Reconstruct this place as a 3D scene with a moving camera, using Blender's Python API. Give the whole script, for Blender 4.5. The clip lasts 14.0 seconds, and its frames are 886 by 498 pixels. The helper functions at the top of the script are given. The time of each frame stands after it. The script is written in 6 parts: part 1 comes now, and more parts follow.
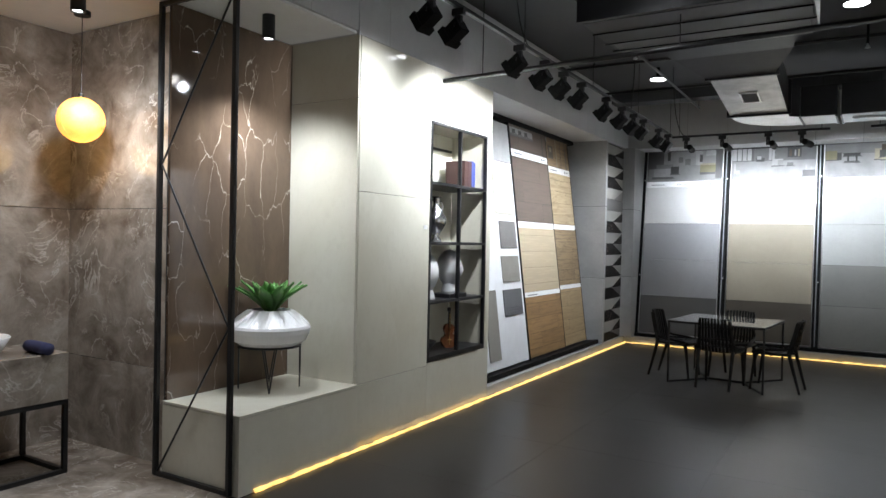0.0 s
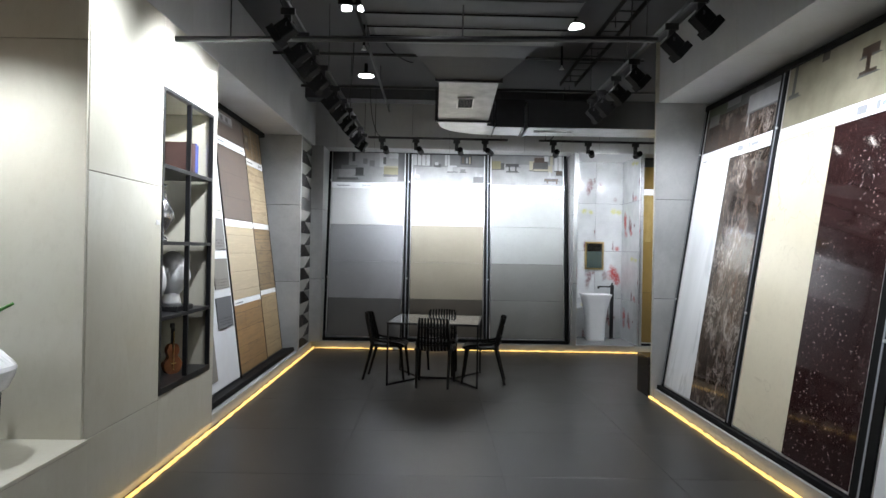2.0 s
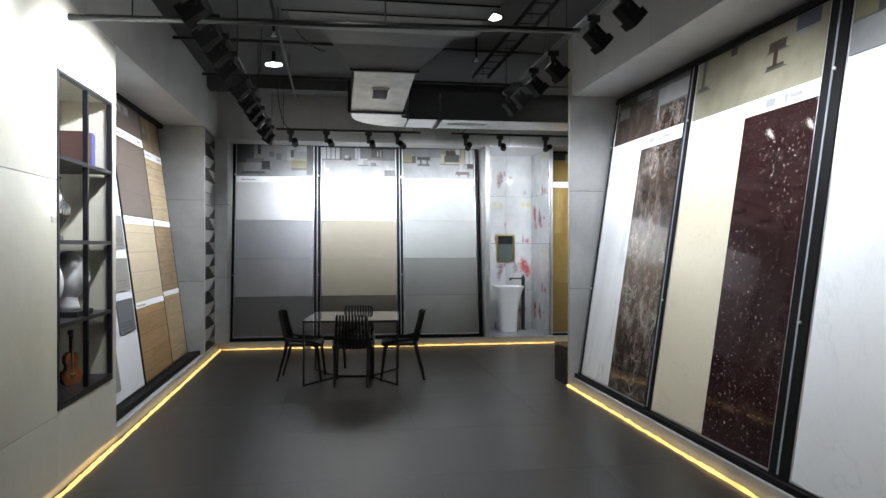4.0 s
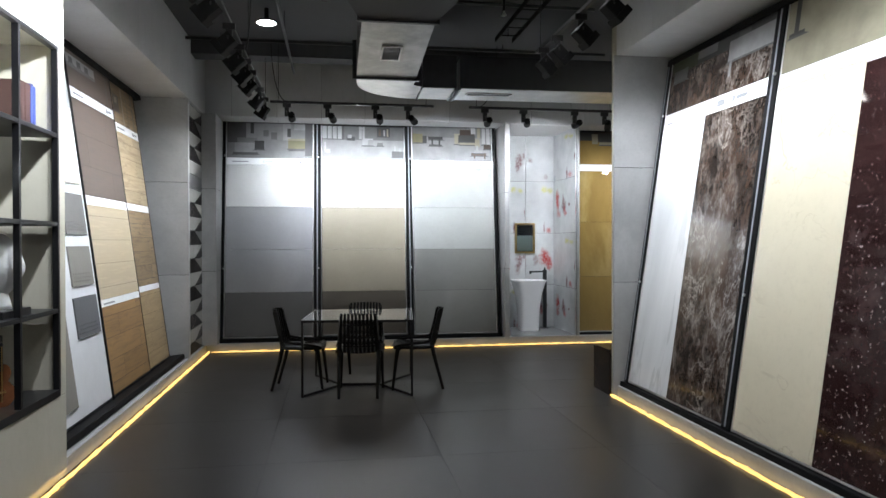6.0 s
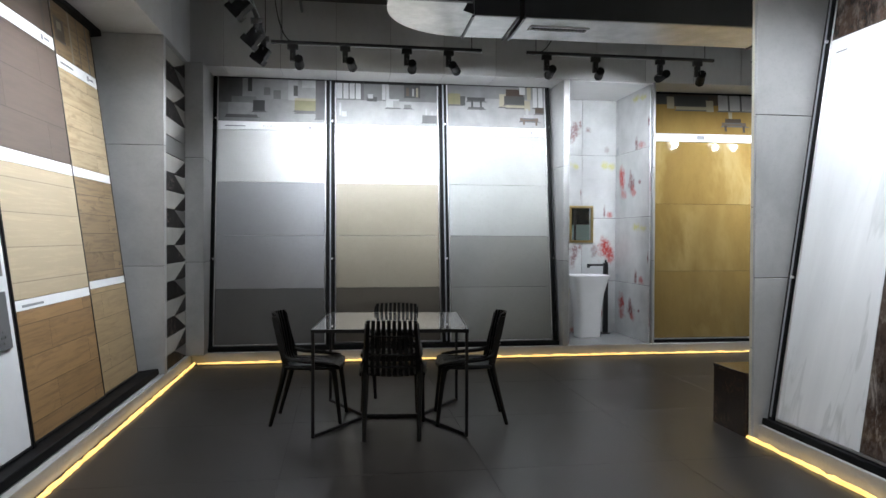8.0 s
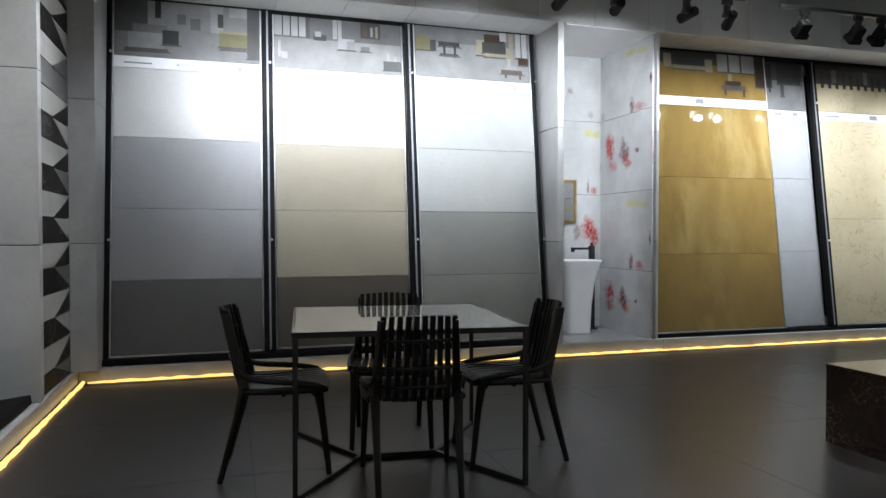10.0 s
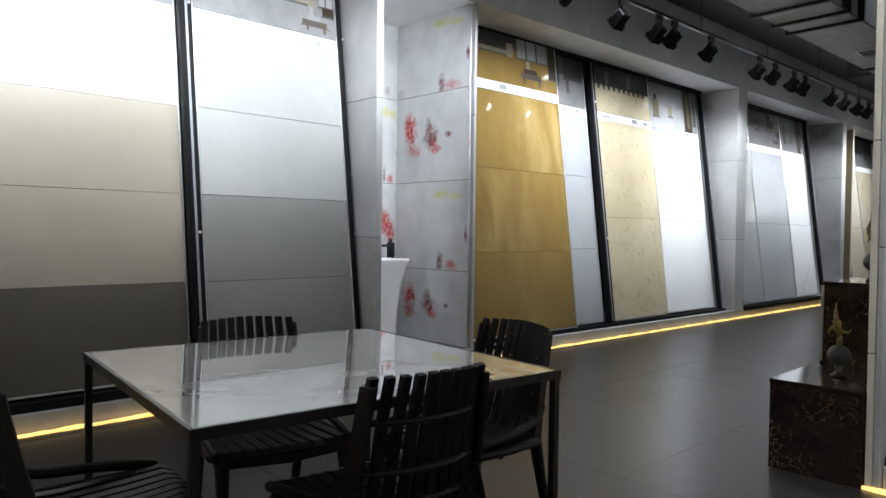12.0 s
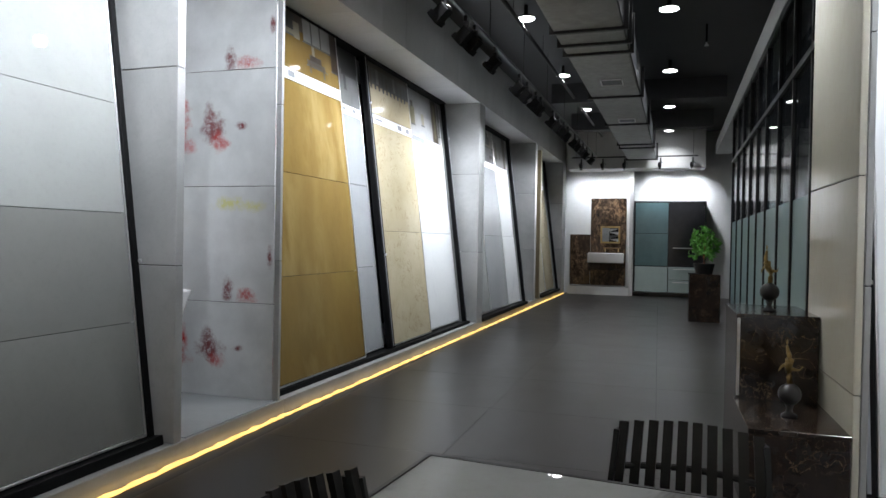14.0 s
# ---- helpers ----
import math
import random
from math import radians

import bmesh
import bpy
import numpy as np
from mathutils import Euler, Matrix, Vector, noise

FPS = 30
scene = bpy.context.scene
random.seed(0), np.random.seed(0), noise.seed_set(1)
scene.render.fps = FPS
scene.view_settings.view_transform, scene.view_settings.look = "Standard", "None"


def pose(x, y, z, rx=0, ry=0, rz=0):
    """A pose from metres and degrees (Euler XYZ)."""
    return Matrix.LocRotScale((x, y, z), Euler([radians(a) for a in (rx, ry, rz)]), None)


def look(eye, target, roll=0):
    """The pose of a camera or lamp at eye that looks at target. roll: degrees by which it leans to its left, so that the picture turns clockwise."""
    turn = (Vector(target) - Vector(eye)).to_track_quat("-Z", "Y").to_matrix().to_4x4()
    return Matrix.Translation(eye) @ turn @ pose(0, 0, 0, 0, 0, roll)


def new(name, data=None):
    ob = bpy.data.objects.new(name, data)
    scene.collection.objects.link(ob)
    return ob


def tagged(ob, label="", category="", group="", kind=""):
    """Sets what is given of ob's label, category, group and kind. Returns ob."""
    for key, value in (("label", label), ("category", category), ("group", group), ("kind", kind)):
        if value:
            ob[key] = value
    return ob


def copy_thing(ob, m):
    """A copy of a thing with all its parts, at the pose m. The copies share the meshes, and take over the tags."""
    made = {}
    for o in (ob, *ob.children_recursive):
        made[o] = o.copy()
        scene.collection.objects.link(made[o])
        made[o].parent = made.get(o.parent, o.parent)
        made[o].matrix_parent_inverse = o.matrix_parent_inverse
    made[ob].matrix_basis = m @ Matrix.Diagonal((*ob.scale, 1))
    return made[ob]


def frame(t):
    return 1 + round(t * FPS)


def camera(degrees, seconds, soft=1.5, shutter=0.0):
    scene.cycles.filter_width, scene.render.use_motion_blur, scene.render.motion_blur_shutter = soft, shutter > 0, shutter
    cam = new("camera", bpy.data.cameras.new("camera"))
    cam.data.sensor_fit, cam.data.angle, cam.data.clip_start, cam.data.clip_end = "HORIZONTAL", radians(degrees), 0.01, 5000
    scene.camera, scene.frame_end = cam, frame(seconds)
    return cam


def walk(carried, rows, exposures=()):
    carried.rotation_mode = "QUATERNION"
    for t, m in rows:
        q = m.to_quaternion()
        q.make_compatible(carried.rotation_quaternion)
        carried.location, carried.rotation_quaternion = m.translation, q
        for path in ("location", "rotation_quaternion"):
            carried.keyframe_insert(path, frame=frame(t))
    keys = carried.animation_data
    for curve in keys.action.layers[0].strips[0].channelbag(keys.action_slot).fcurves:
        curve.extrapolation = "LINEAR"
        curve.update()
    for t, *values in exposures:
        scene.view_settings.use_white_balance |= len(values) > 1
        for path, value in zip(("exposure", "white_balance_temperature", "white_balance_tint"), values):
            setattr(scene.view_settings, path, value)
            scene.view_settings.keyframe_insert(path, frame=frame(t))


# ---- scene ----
cam = camera(65.4, 14.0, soft=1.5)
PATH = [
    (0, (0.159, -0.254, 1.641), (-0.87, 1.461, 1.614), 1.2),
    (0.5, (-0.341, -0.137, 1.609), (-1.08, 1.721, 1.595), 1.1),
    (1, (-0.749, 0.003, 1.59), (-1.193, 1.953, 1.585), 1.1),
    (1.5, (-0.993, 0.08, 1.589), (-1.192, 2.07, 1.589), 1.1),
    (2, (-1.224, 0.127, 1.594), (-1.197, 2.127, 1.597), 1.1),
    (2.5, (-1.329, 0.166, 1.58), (-1.159, 2.159, 1.589), 0.8),
    (3, (-1.383, 0.196, 1.583), (-1.117, 2.178, 1.59), 0.6),
    (5.5, (-1.414, 0.98, 1.547), (-1.091, 2.954, 1.523), -0.1),
    (6, (-1.444, 1.454, 1.491), (-1.13, 3.429, 1.47), -0.1),
    (6.5, (-1.46, 1.931, 1.449), (-1.154, 3.907, 1.427), -0.0),
    (7, (-1.465, 2.458, 1.406), (-1.172, 4.437, 1.384), -0.0),
    (7.5, (-1.484, 2.961, 1.39), (-1.199, 4.94, 1.361), 0.1),
    (10, (-2.012, 5.149, 1.163), (-1.418, 7.058, 1.123), 0.0),
    (10.5, (-2.076, 5.593, 1.113), (-1.314, 7.442, 1.082), -0.2),
    (11, (-2.197, 6.064, 1.11), (-1.225, 7.812, 1.069), 0.2),
    (11.5, (-2.262, 6.402, 1.092), (-1.11, 8.037, 1.058), -0.1),
    (12, (-2.327, 6.84, 1.14), (-0.955, 8.295, 1.094), 0.7),
    (12.5, (-2.381, 7.256, 1.167), (-0.829, 8.517, 1.125), 0.7),
    (13, (-2.387, 7.713, 1.213), (-0.679, 8.753, 1.17), 1.1),
    (13.5, (-2.341, 8.166, 1.227), (-0.519, 8.991, 1.194), 0.9),
    (14, (-2.192, 8.607, 1.27), (-0.283, 9.203, 1.243), 1.0),
]
walk(cam, [(t, look(eye, target, roll)) for t, eye, target, roll in PATH], exposures=[(0.0, 0.0), (14.0, 0.0)])

# ---- plan ----
XL, YF, XR = -3.14, 11.15, 1.245          # wall fronts: bays with wood, bays ahead, bays opposite
SOFFIT, CEIL, PLINTH = 3.2, 3.95, 0.11
COR = Matrix.Translation((2.1, YF, 0)) @ Matrix.Rotation(radians(-1.3), 4, "Z") @ Matrix.Translation((-2.1, -YF, 0))


# ---- light ----
LED_POWER = 1.5
world = bpy.data.worlds.new("dim_interior")
world.use_nodes = True
world.node_tree.nodes["Background"].inputs[0].default_value = (0.5, 0.55, 0.6, 1)
world.node_tree.nodes["Background"].inputs[1].default_value = 0.0
scene.world = world


def spot(eye, target, watts, cone=114, blend=1.0, tint=(0.90, 0.962, 1.05)):
    d = bpy.data.lights.new("spot_beam", "SPOT")
    d.energy, d.spot_size, d.spot_blend, d.color, d.shadow_soft_size = watts, radians(cone), blend, tint, 0.04
    new("spot_beam", d).matrix_world = look(eye, target)


def glow_disc(x, y, z, watts, size=0.14):
    d = bpy.data.lights.new("downlight_beam", "AREA")
    d.shape, d.size, d.energy, d.color, d.spread = "DISK", size, watts, (0.94, 0.97, 1.0), radians(120)
    new("downlight_beam", d).matrix_world = look((x, y, z), (x, y, z - 1))


# track heads: place of the head, the point that it lights, power
def cor_y(x):
    return 10.28 - 0.0225 * (x - 3)


HEADS = {
    "wood": [((-2.27, y, 3.12), (-3.35, y + 0.15, z), w) for y, z, w in ((3.58, 2.4, 0), (3.94, 2.4, 30), (4.95, 2.4, 60), (5.5, 2.4, 56), (5.95, 2.3, 36), (6.45, 2.2, 28), (7.25, 2.2, 28), (7.85, 2.2, 26), (8.35, 2.1, 26), (8.8, 2.1, 24), (9.6, 1.9, 16), (10.15, 1.5, 6))],
    "north": [((x, 10.12, 3.05), (tx, 11.5, z), w) for x, tx, z, w in ((-2.0, -2.0, 2.3, 60), (-1.51, -1.3, 2.3, 80), (-0.92, -0.8, 2.3, 84), (-0.51, 0.05, 2.3, 80), (0.48, 0.55, 2.3, 64), (0.99, 1.35, 2.4, 42), (1.68, 1.6, 2.4, 40), (2.09, 2.6, 2.0, 40))],
    "corridor": [((x, cor_y(x), 3.1), (x + 0.15, cor_y(x) + 1.1, z), w) for x, z, w in ((3.08, 2.2, 34), (3.7, 2.1, 34), (3.98, 2.1, 38), (4.72, 2.1, 34), (5.9, 2.1, 60), (6.33, 2.1, 60), (6.9, 2.0, 36), (7.25, 1.9, 0), (8.25, 2.0, 38), (8.75, 2.0, 18), (9.3, 2.0, 38), (9.75, 2.0, 18), (10.6, 2.0, 44), (11.2, 2.0, 22), (11.8, 2.0, 46), (12.4, 2.0, 22), (13.4, 2.0, 46))],
    # last head: unseen, added on its own to brighten the cream wall end
    "east": [((0.46, y, 3.12), (1.6, y + 0.1, z), w) for y, z, w in ((2.6, 2.0, 44), (3.6, 2.1, 48), (4.53, 2.1, 44), (5.08, 2.1, 34), (6.01, 2.1, 36), (6.6, 2.1, 36), (7.17, 2.0, 30), (7.55, 2.0, 0))] + [((2.3, 8.85, 3.12), (1.95, 7.78, 2.9), 32)],
    "end": [((14.5, y, 3.1), (15.28, y, 2.2), w) for y, w in ((10.4, 18), (9.9, 18), (9.4, 18), (8.6, 40), (7.9, 40))],
    "hall": [((-3.45, 3.3, 2.95), (-3.68, 3.5, 1.0), 46), ((-3.6, 2.1, 2.95), (-5.0, 2.85, 1.6), 15), ((-4.1, 2.3, 2.95), (-4.5, 2.9, 1.0), 30)],
}
GAIN = {"wood": 3.0, "north": 1.8, "corridor": 2.5, "east": 2.45, "end": 2.35, "hall": 2.2}
for key, run in HEADS.items():
    for eye, target, watts in run:
        if watts:
            spot(Vector(eye) + (Vector(target) - Vector(eye)).normalized() * 0.22, target, watts * GAIN[key], 98 if key in ("north", "corridor") else 150 if key == "hall" else 106)
DOWNS = [(-2.13, 8.94), (0.1, 6.83), (-1.2, 4.4), (-1.5, 1.8), (5.6, 10.1), (8.4, 10.05), (11.2, 9.98), (5.65, 8.55), (8.45, 8.5), (11.25, 8.47), (14.1, 8.44), (2.85, 8.6), (2.8, 10.12)]
for x, y in DOWNS:
    glow_disc(x, y, 3.79, 20 if x > 2 else 11)
d = bpy.data.lights.new("globe_bulb", "POINT")
d.energy, d.color, d.shadow_soft_size = 5, (1.0, 0.6, 0.2), 0.15
new("globe_bulb", d).location = (-4.58, 2.62, 2.235)


# ---- materials ----
def nodes_of(name):
    m = bpy.data.materials.new(name)
    m.use_nodes = True
    nt = m.node_tree
    return m, nt, nt.nodes["Principled BSDF"]


def add(nt, kind, **inputs):
    n = nt.nodes.new(kind)
    for k, v in inputs.items():
        n.inputs[k.replace("_", " ")].default_value = v
    return n


def coords(nt, stretch=(1, 1, 1)):
    """Object coordinates, shifted from piece to piece."""
    tc = nt.nodes.new("ShaderNodeTexCoord")
    oi = nt.nodes.new("ShaderNodeObjectInfo")
    mul = add(nt, "ShaderNodeMath")
    mul.operation = "MULTIPLY"
    mul.inputs[1].default_value = 37.0
    nt.links.new(oi.outputs["Random"], mul.inputs[0])
    va = nt.nodes.new("ShaderNodeVectorMath")
    nt.links.new(tc.outputs["Object"], va.inputs[0])
    nt.links.new(mul.outputs[0], va.inputs[1])
    mp = nt.nodes.new("ShaderNodeMapping")
    mp.inputs["Scale"].default_value = stretch
    nt.links.new(va.outputs[0], mp.inputs["Vector"])
    return mp.outputs[0], oi.outputs["Random"]


def ramp(nt, src, stops):
    r = nt.nodes.new("ShaderNodeValToRGB")
    e = r.color_ramp.elements
    while len(e) < len(stops):
        e.new(0.5)
    for el, (p, c) in zip(e, stops):
        el.position = p
        el.color = (*c, 1) if len(c) == 3 else c
    nt.links.new(src, r.inputs[0])
    return r.outputs[0]


def noise_tex(nt, vec, scale, detail=4, rough=0.55, distort=0.0):
    n = add(nt, "ShaderNodeTexNoise", Scale=scale, Detail=detail, Roughness=rough, Distortion=distort)
    nt.links.new(vec, n.inputs["Vector"])
    return n.outputs[0]


def mix(nt, a, b, fac, mode="MIX"):
    m = nt.nodes.new("ShaderNodeMix")
    m.data_type, m.blend_type = "RGBA", mode
    for sock, v in ((m.inputs[0], fac), (m.inputs[6], a), (m.inputs[7], b)):
        if isinstance(v, (int, float)):
            sock.default_value = v
        elif isinstance(v, tuple):
            sock.default_value = (*v, 1) if len(v) == 3 else v
        else:
            nt.links.new(v, sock)
    return m.outputs[2]


def bump(nt, bsdf, height, strength=0.1, dist=0.01):
    b = add(nt, "ShaderNodeBump", Strength=strength, Distance=dist)
    nt.links.new(height, b.inputs["Height"])
    nt.links.new(b.outputs[0], bsdf.inputs["Normal"])


def scaled(c, k):
    return tuple(min(1, v * k) for v in c)


def rough_by(nt, bsdf, src, lo, hi):
    mr = add(nt, "ShaderNodeMapRange")
    mr.inputs["To Min"].default_value, mr.inputs["To Max"].default_value = lo, hi
    nt.links.new(src, mr.inputs["Value"])
    nt.links.new(mr.outputs[0], bsdf.inputs["Roughness"])


def plain(name, c, rough=0.5, metal=0.0, vary=0.12, scale=9.0, relief=0.0, coat=0.0):
    m, nt, b = nodes_of(name)
    vec, rnd = coords(nt)
    n = noise_tex(nt, vec, scale, 5, 0.6)
    n2 = noise_tex(nt, vec, scale * 0.17, 3)
    col = ramp(nt, n, [(0.3, scaled(c, 1 - vary)), (0.7, scaled(c, 1 + vary))])
    col = mix(nt, col, scaled(c, 1 - vary), ramp(nt, n2, [(0.45, (0, 0, 0)), (0.75, (0.6, 0.6, 0.6))]))
    nt.links.new(col, b.inputs["Base Color"])
    b.inputs["Metallic"].default_value = metal
    b.inputs["Coat Weight"].default_value = coat
    rough_by(nt, b, n, rough * 0.85, min(1, rough * 1.15))
    if relief:
        bump(nt, b, n, relief)
    return m


def stone(name, c, dark, rough=0.45, scale=1.3, veins=None, vein_scale=1.5, vein_width=0.03, stretch=(1, 1, 1), relief=0.02, distort=1.2, spread=0.5, cracks=False, specks=0.0, spec=0.5):
    """Clouded stone or stone-look tile, with thin wandering veins where given."""
    m, nt, b = nodes_of(name)
    vec, rnd = coords(nt, stretch)
    n = noise_tex(nt, vec, scale, 8, 0.62, distort * 0.4)
    fine = noise_tex(nt, vec, scale * 22, 4, 0.7)
    col = ramp(nt, n, [(0.5 - 0.5 * spread, dark), (0.5 + 0.5 * spread, c)])
    col = mix(nt, col, mix(nt, col, scaled(dark, 0.8), 0.5), ramp(nt, fine, [(0.5, (0, 0, 0)), (0.8, (0.5, 0.5, 0.5))]))
    if veins:
        if cracks:
            wob = nt.nodes.new("ShaderNodeTexNoise")
            wob.inputs["Scale"].default_value, wob.inputs["Detail"].default_value = vein_scale * 1.4, 5
            nt.links.new(vec, wob.inputs["Vector"])
            shift = nt.nodes.new("ShaderNodeVectorMath")
            shift.operation = "MULTIPLY_ADD"
            shift.inputs[1].default_value = (distort * 0.4,) * 3
            nt.links.new(wob.outputs["Color"], shift.inputs[0])
            nt.links.new(vec, shift.inputs[2])
            vo = nt.nodes.new("ShaderNodeTexVoronoi")
            vo.feature = "DISTANCE_TO_EDGE"
            vo.inputs["Scale"].default_value = vein_scale
            nt.links.new(shift.outputs[0], vo.inputs["Vector"])
            lines = ramp(nt, vo.outputs["Distance"], [(0.0, (1, 1, 1)), (vein_width * 0.4, (0.5, 0.5, 0.5)), (vein_width, (0, 0, 0))])
        else:
            w = noise_tex(nt, vec, vein_scale, 6, 0.6, distort)
            lines = ramp(nt, w, [(0.5 - vein_width, (0, 0, 0)), (0.5, (1, 1, 1)), (0.5 + vein_width, (0, 0, 0))])
        gate = ramp(nt, noise_tex(nt, vec, vein_scale * 0.7, 3), [(0.42, (0, 0, 0)), (0.62, (1, 1, 1))])
        col = mix(nt, col, veins, mix(nt, lines, gate, 1.0, "MULTIPLY"))
    if specks:
        cl = ramp(nt, noise_tex(nt, vec, 2.6, 3), [(0.38, (0.15, 0.15, 0.15)), (0.6, (1, 1, 1))])
        haze = ramp(nt, noise_tex(nt, vec, 7, 6, 0.72), [(0.5, (0, 0, 0)), (0.72, (0.5, 0.5, 0.5))])
        col = mix(nt, col, (0.085, 0.062, 0.06), mix(nt, haze, cl, 1.0, "MULTIPLY"))
        sp = ramp(nt, noise_tex(nt, vec, 34, 4, 0.66), [(0.61, (0, 0, 0)), (0.68, (1, 1, 1))])
        col = mix(nt, col, (0.55, 0.5, 0.48), mix(nt, mix(nt, sp, cl, 1.0, "MULTIPLY"), (0, 0, 0), 1 - specks))
    b.inputs["Specular IOR Level"].default_value = spec
    hsv = add(nt, "ShaderNodeHueSaturation")
    mr = add(nt, "ShaderNodeMapRange")
    mr.inputs["To Min"].default_value, mr.inputs["To Max"].default_value = 0.96, 1.04
    nt.links.new(rnd, mr.inputs["Value"])
    nt.links.new(mr.outputs[0], hsv.inputs["Value"])
    nt.links.new(col, hsv.inputs["Color"])
    nt.links.new(hsv.outputs[0], b.inputs["Base Color"])
    rough_by(nt, b, n, rough * 0.8, min(1, rough * 1.2))
    if relief:
        bump(nt, b, fine, relief, 0.004)
    return m


def wood(name, c, dark, rows=4, rough=0.45, knots=0.0, plank=0.2, length=1.2, tone=1.0):
    """Plank-look tile: grain along X, planks stacked in Z."""
    m, nt, b = nodes_of(name)
    vec, rnd = coords(nt)
    bt = add(nt, "ShaderNodeTexBrick", Scale=1.0, Mortar_Size=0.0022, Brick_Width=length, Row_Height=plank)
    bt.inputs["Color1"].default_value, bt.inputs["Color2"].default_value = (0.1, 0.1, 0.1, 1), (0.9, 0.9, 0.9, 1)
    bt.inputs["Mortar"].default_value = (0, 0, 0, 1)
    sw = nt.nodes.new("ShaderNodeMapping")
    sw.inputs["Rotation"].default_value = (radians(-90), 0, 0)
    nt.links.new(vec, sw.inputs["Vector"])
    nt.links.new(sw.outputs[0], bt.inputs["Vector"])
    gv = nt.nodes.new("ShaderNodeMapping")
    gv.inputs["Scale"].default_value = (1.0, 1, 15)
    off = nt.nodes.new("ShaderNodeVectorMath")
    nt.links.new(vec, off.inputs[0])
    nt.links.new(bt.outputs["Color"], off.inputs[1])
    nt.links.new(off.outputs[0], gv.inputs["Vector"])
    g = noise_tex(nt, gv.outputs[0], 2.2, 7, 0.62, 0.35)
    col = ramp(nt, g, [(0.32, scaled(dark, 0.9)), (0.5, scaled(c, 0.9)), (0.68, scaled(c, 1.05))])
    tint = ramp(nt, bt.outputs["Color"], [(0.0, (0.68, 0.67, 0.66)), (1.0, (1.1, 1.1, 1.1))])
    col = mix(nt, col, tint, tone, "MULTIPLY")
    if knots:
        kv = nt.nodes.new("ShaderNodeMapping")
        kv.inputs["Scale"].default_value = (2.6, 1, 6)
        nt.links.new(vec, kv.inputs["Vector"])
        k = ramp(nt, noise_tex(nt, kv.outputs[0], 2.2, 3, 0.6, 0.5), [(0.58, (0, 0, 0)), (0.7, (1, 1, 1))])
        col = mix(nt, col, scaled(dark, 0.6), mix(nt, (0, 0, 0), k, knots))
    col = mix(nt, scaled(dark, 0.4), col, ramp(nt, bt.outputs["Fac"], [(0.0, (1, 1, 1)), (1.0, (0.0, 0.0, 0.0))]))
    nt.links.new(col, b.inputs["Base Color"])
    rough_by(nt, b, g, rough * 0.8, rough * 1.25)
    bump(nt, b, g, 0.05, 0.003)
    return m


def math_node(nt, op, a, b=0.0):
    n = nt.nodes.new("ShaderNodeMath")
    n.operation = op
    for sock, v in zip(n.inputs, (a, b)):
        if isinstance(v, (int, float)):
            sock.default_value = v
        else:
            nt.links.new(v, sock)
    return n.outputs[0]


def splatter(name, smears):
    """White tile with soft grey clouds and paint smears: (across, up, half width, half height, colour, weight)."""
    m, nt, b = nodes_of(name)
    vec, rnd = coords(nt)
    col = ramp(nt, noise_tex(nt, vec, 2.4, 7, 0.62), [(0.3, (0.48, 0.49, 0.495)), (0.68, (0.65, 0.66, 0.66))])
    tc = nt.nodes.new("ShaderNodeTexCoord")
    sep = nt.nodes.new("ShaderNodeSeparateXYZ")
    nt.links.new(tc.outputs["Generated"], sep.inputs[0])
    across = math_node(nt, "FRACT", math_node(nt, "ADD", math_node(nt, "SUBTRACT", sep.outputs[0], sep.outputs[1]), 1.0))
    wob = math_node(nt, "MULTIPLY", math_node(nt, "SUBTRACT", noise_tex(nt, vec, 9, 6, 0.7), 0.5), 3.2)
    grain = ramp(nt, noise_tex(nt, vec, 34, 5, 0.75), [(0.38, (0.35, 0.35, 0.35)), (0.52, (1, 1, 1))])
    for u, v, rx, rz, c, weight in smears:
        dx = math_node(nt, "DIVIDE", math_node(nt, "SUBTRACT", across, u), rx)
        dz = math_node(nt, "DIVIDE", math_node(nt, "SUBTRACT", sep.outputs[2], v), rz)
        d = math_node(nt, "SQRT", math_node(nt, "ADD", math_node(nt, "MULTIPLY", dx, dx), math_node(nt, "MULTIPLY", dz, dz)))
        mask = ramp(nt, math_node(nt, "MULTIPLY", math_node(nt, "ADD", d, wob), 0.5), [(0.22, (weight,) * 3), (0.45, (weight * 0.5,) * 3), (0.72, (0, 0, 0))])
        col = mix(nt, col, c, mix(nt, mask, grain, 1.0, "MULTIPLY"))
    nt.links.new(col, b.inputs["Base Color"])
    b.inputs["Roughness"].default_value = 0.12
    return m


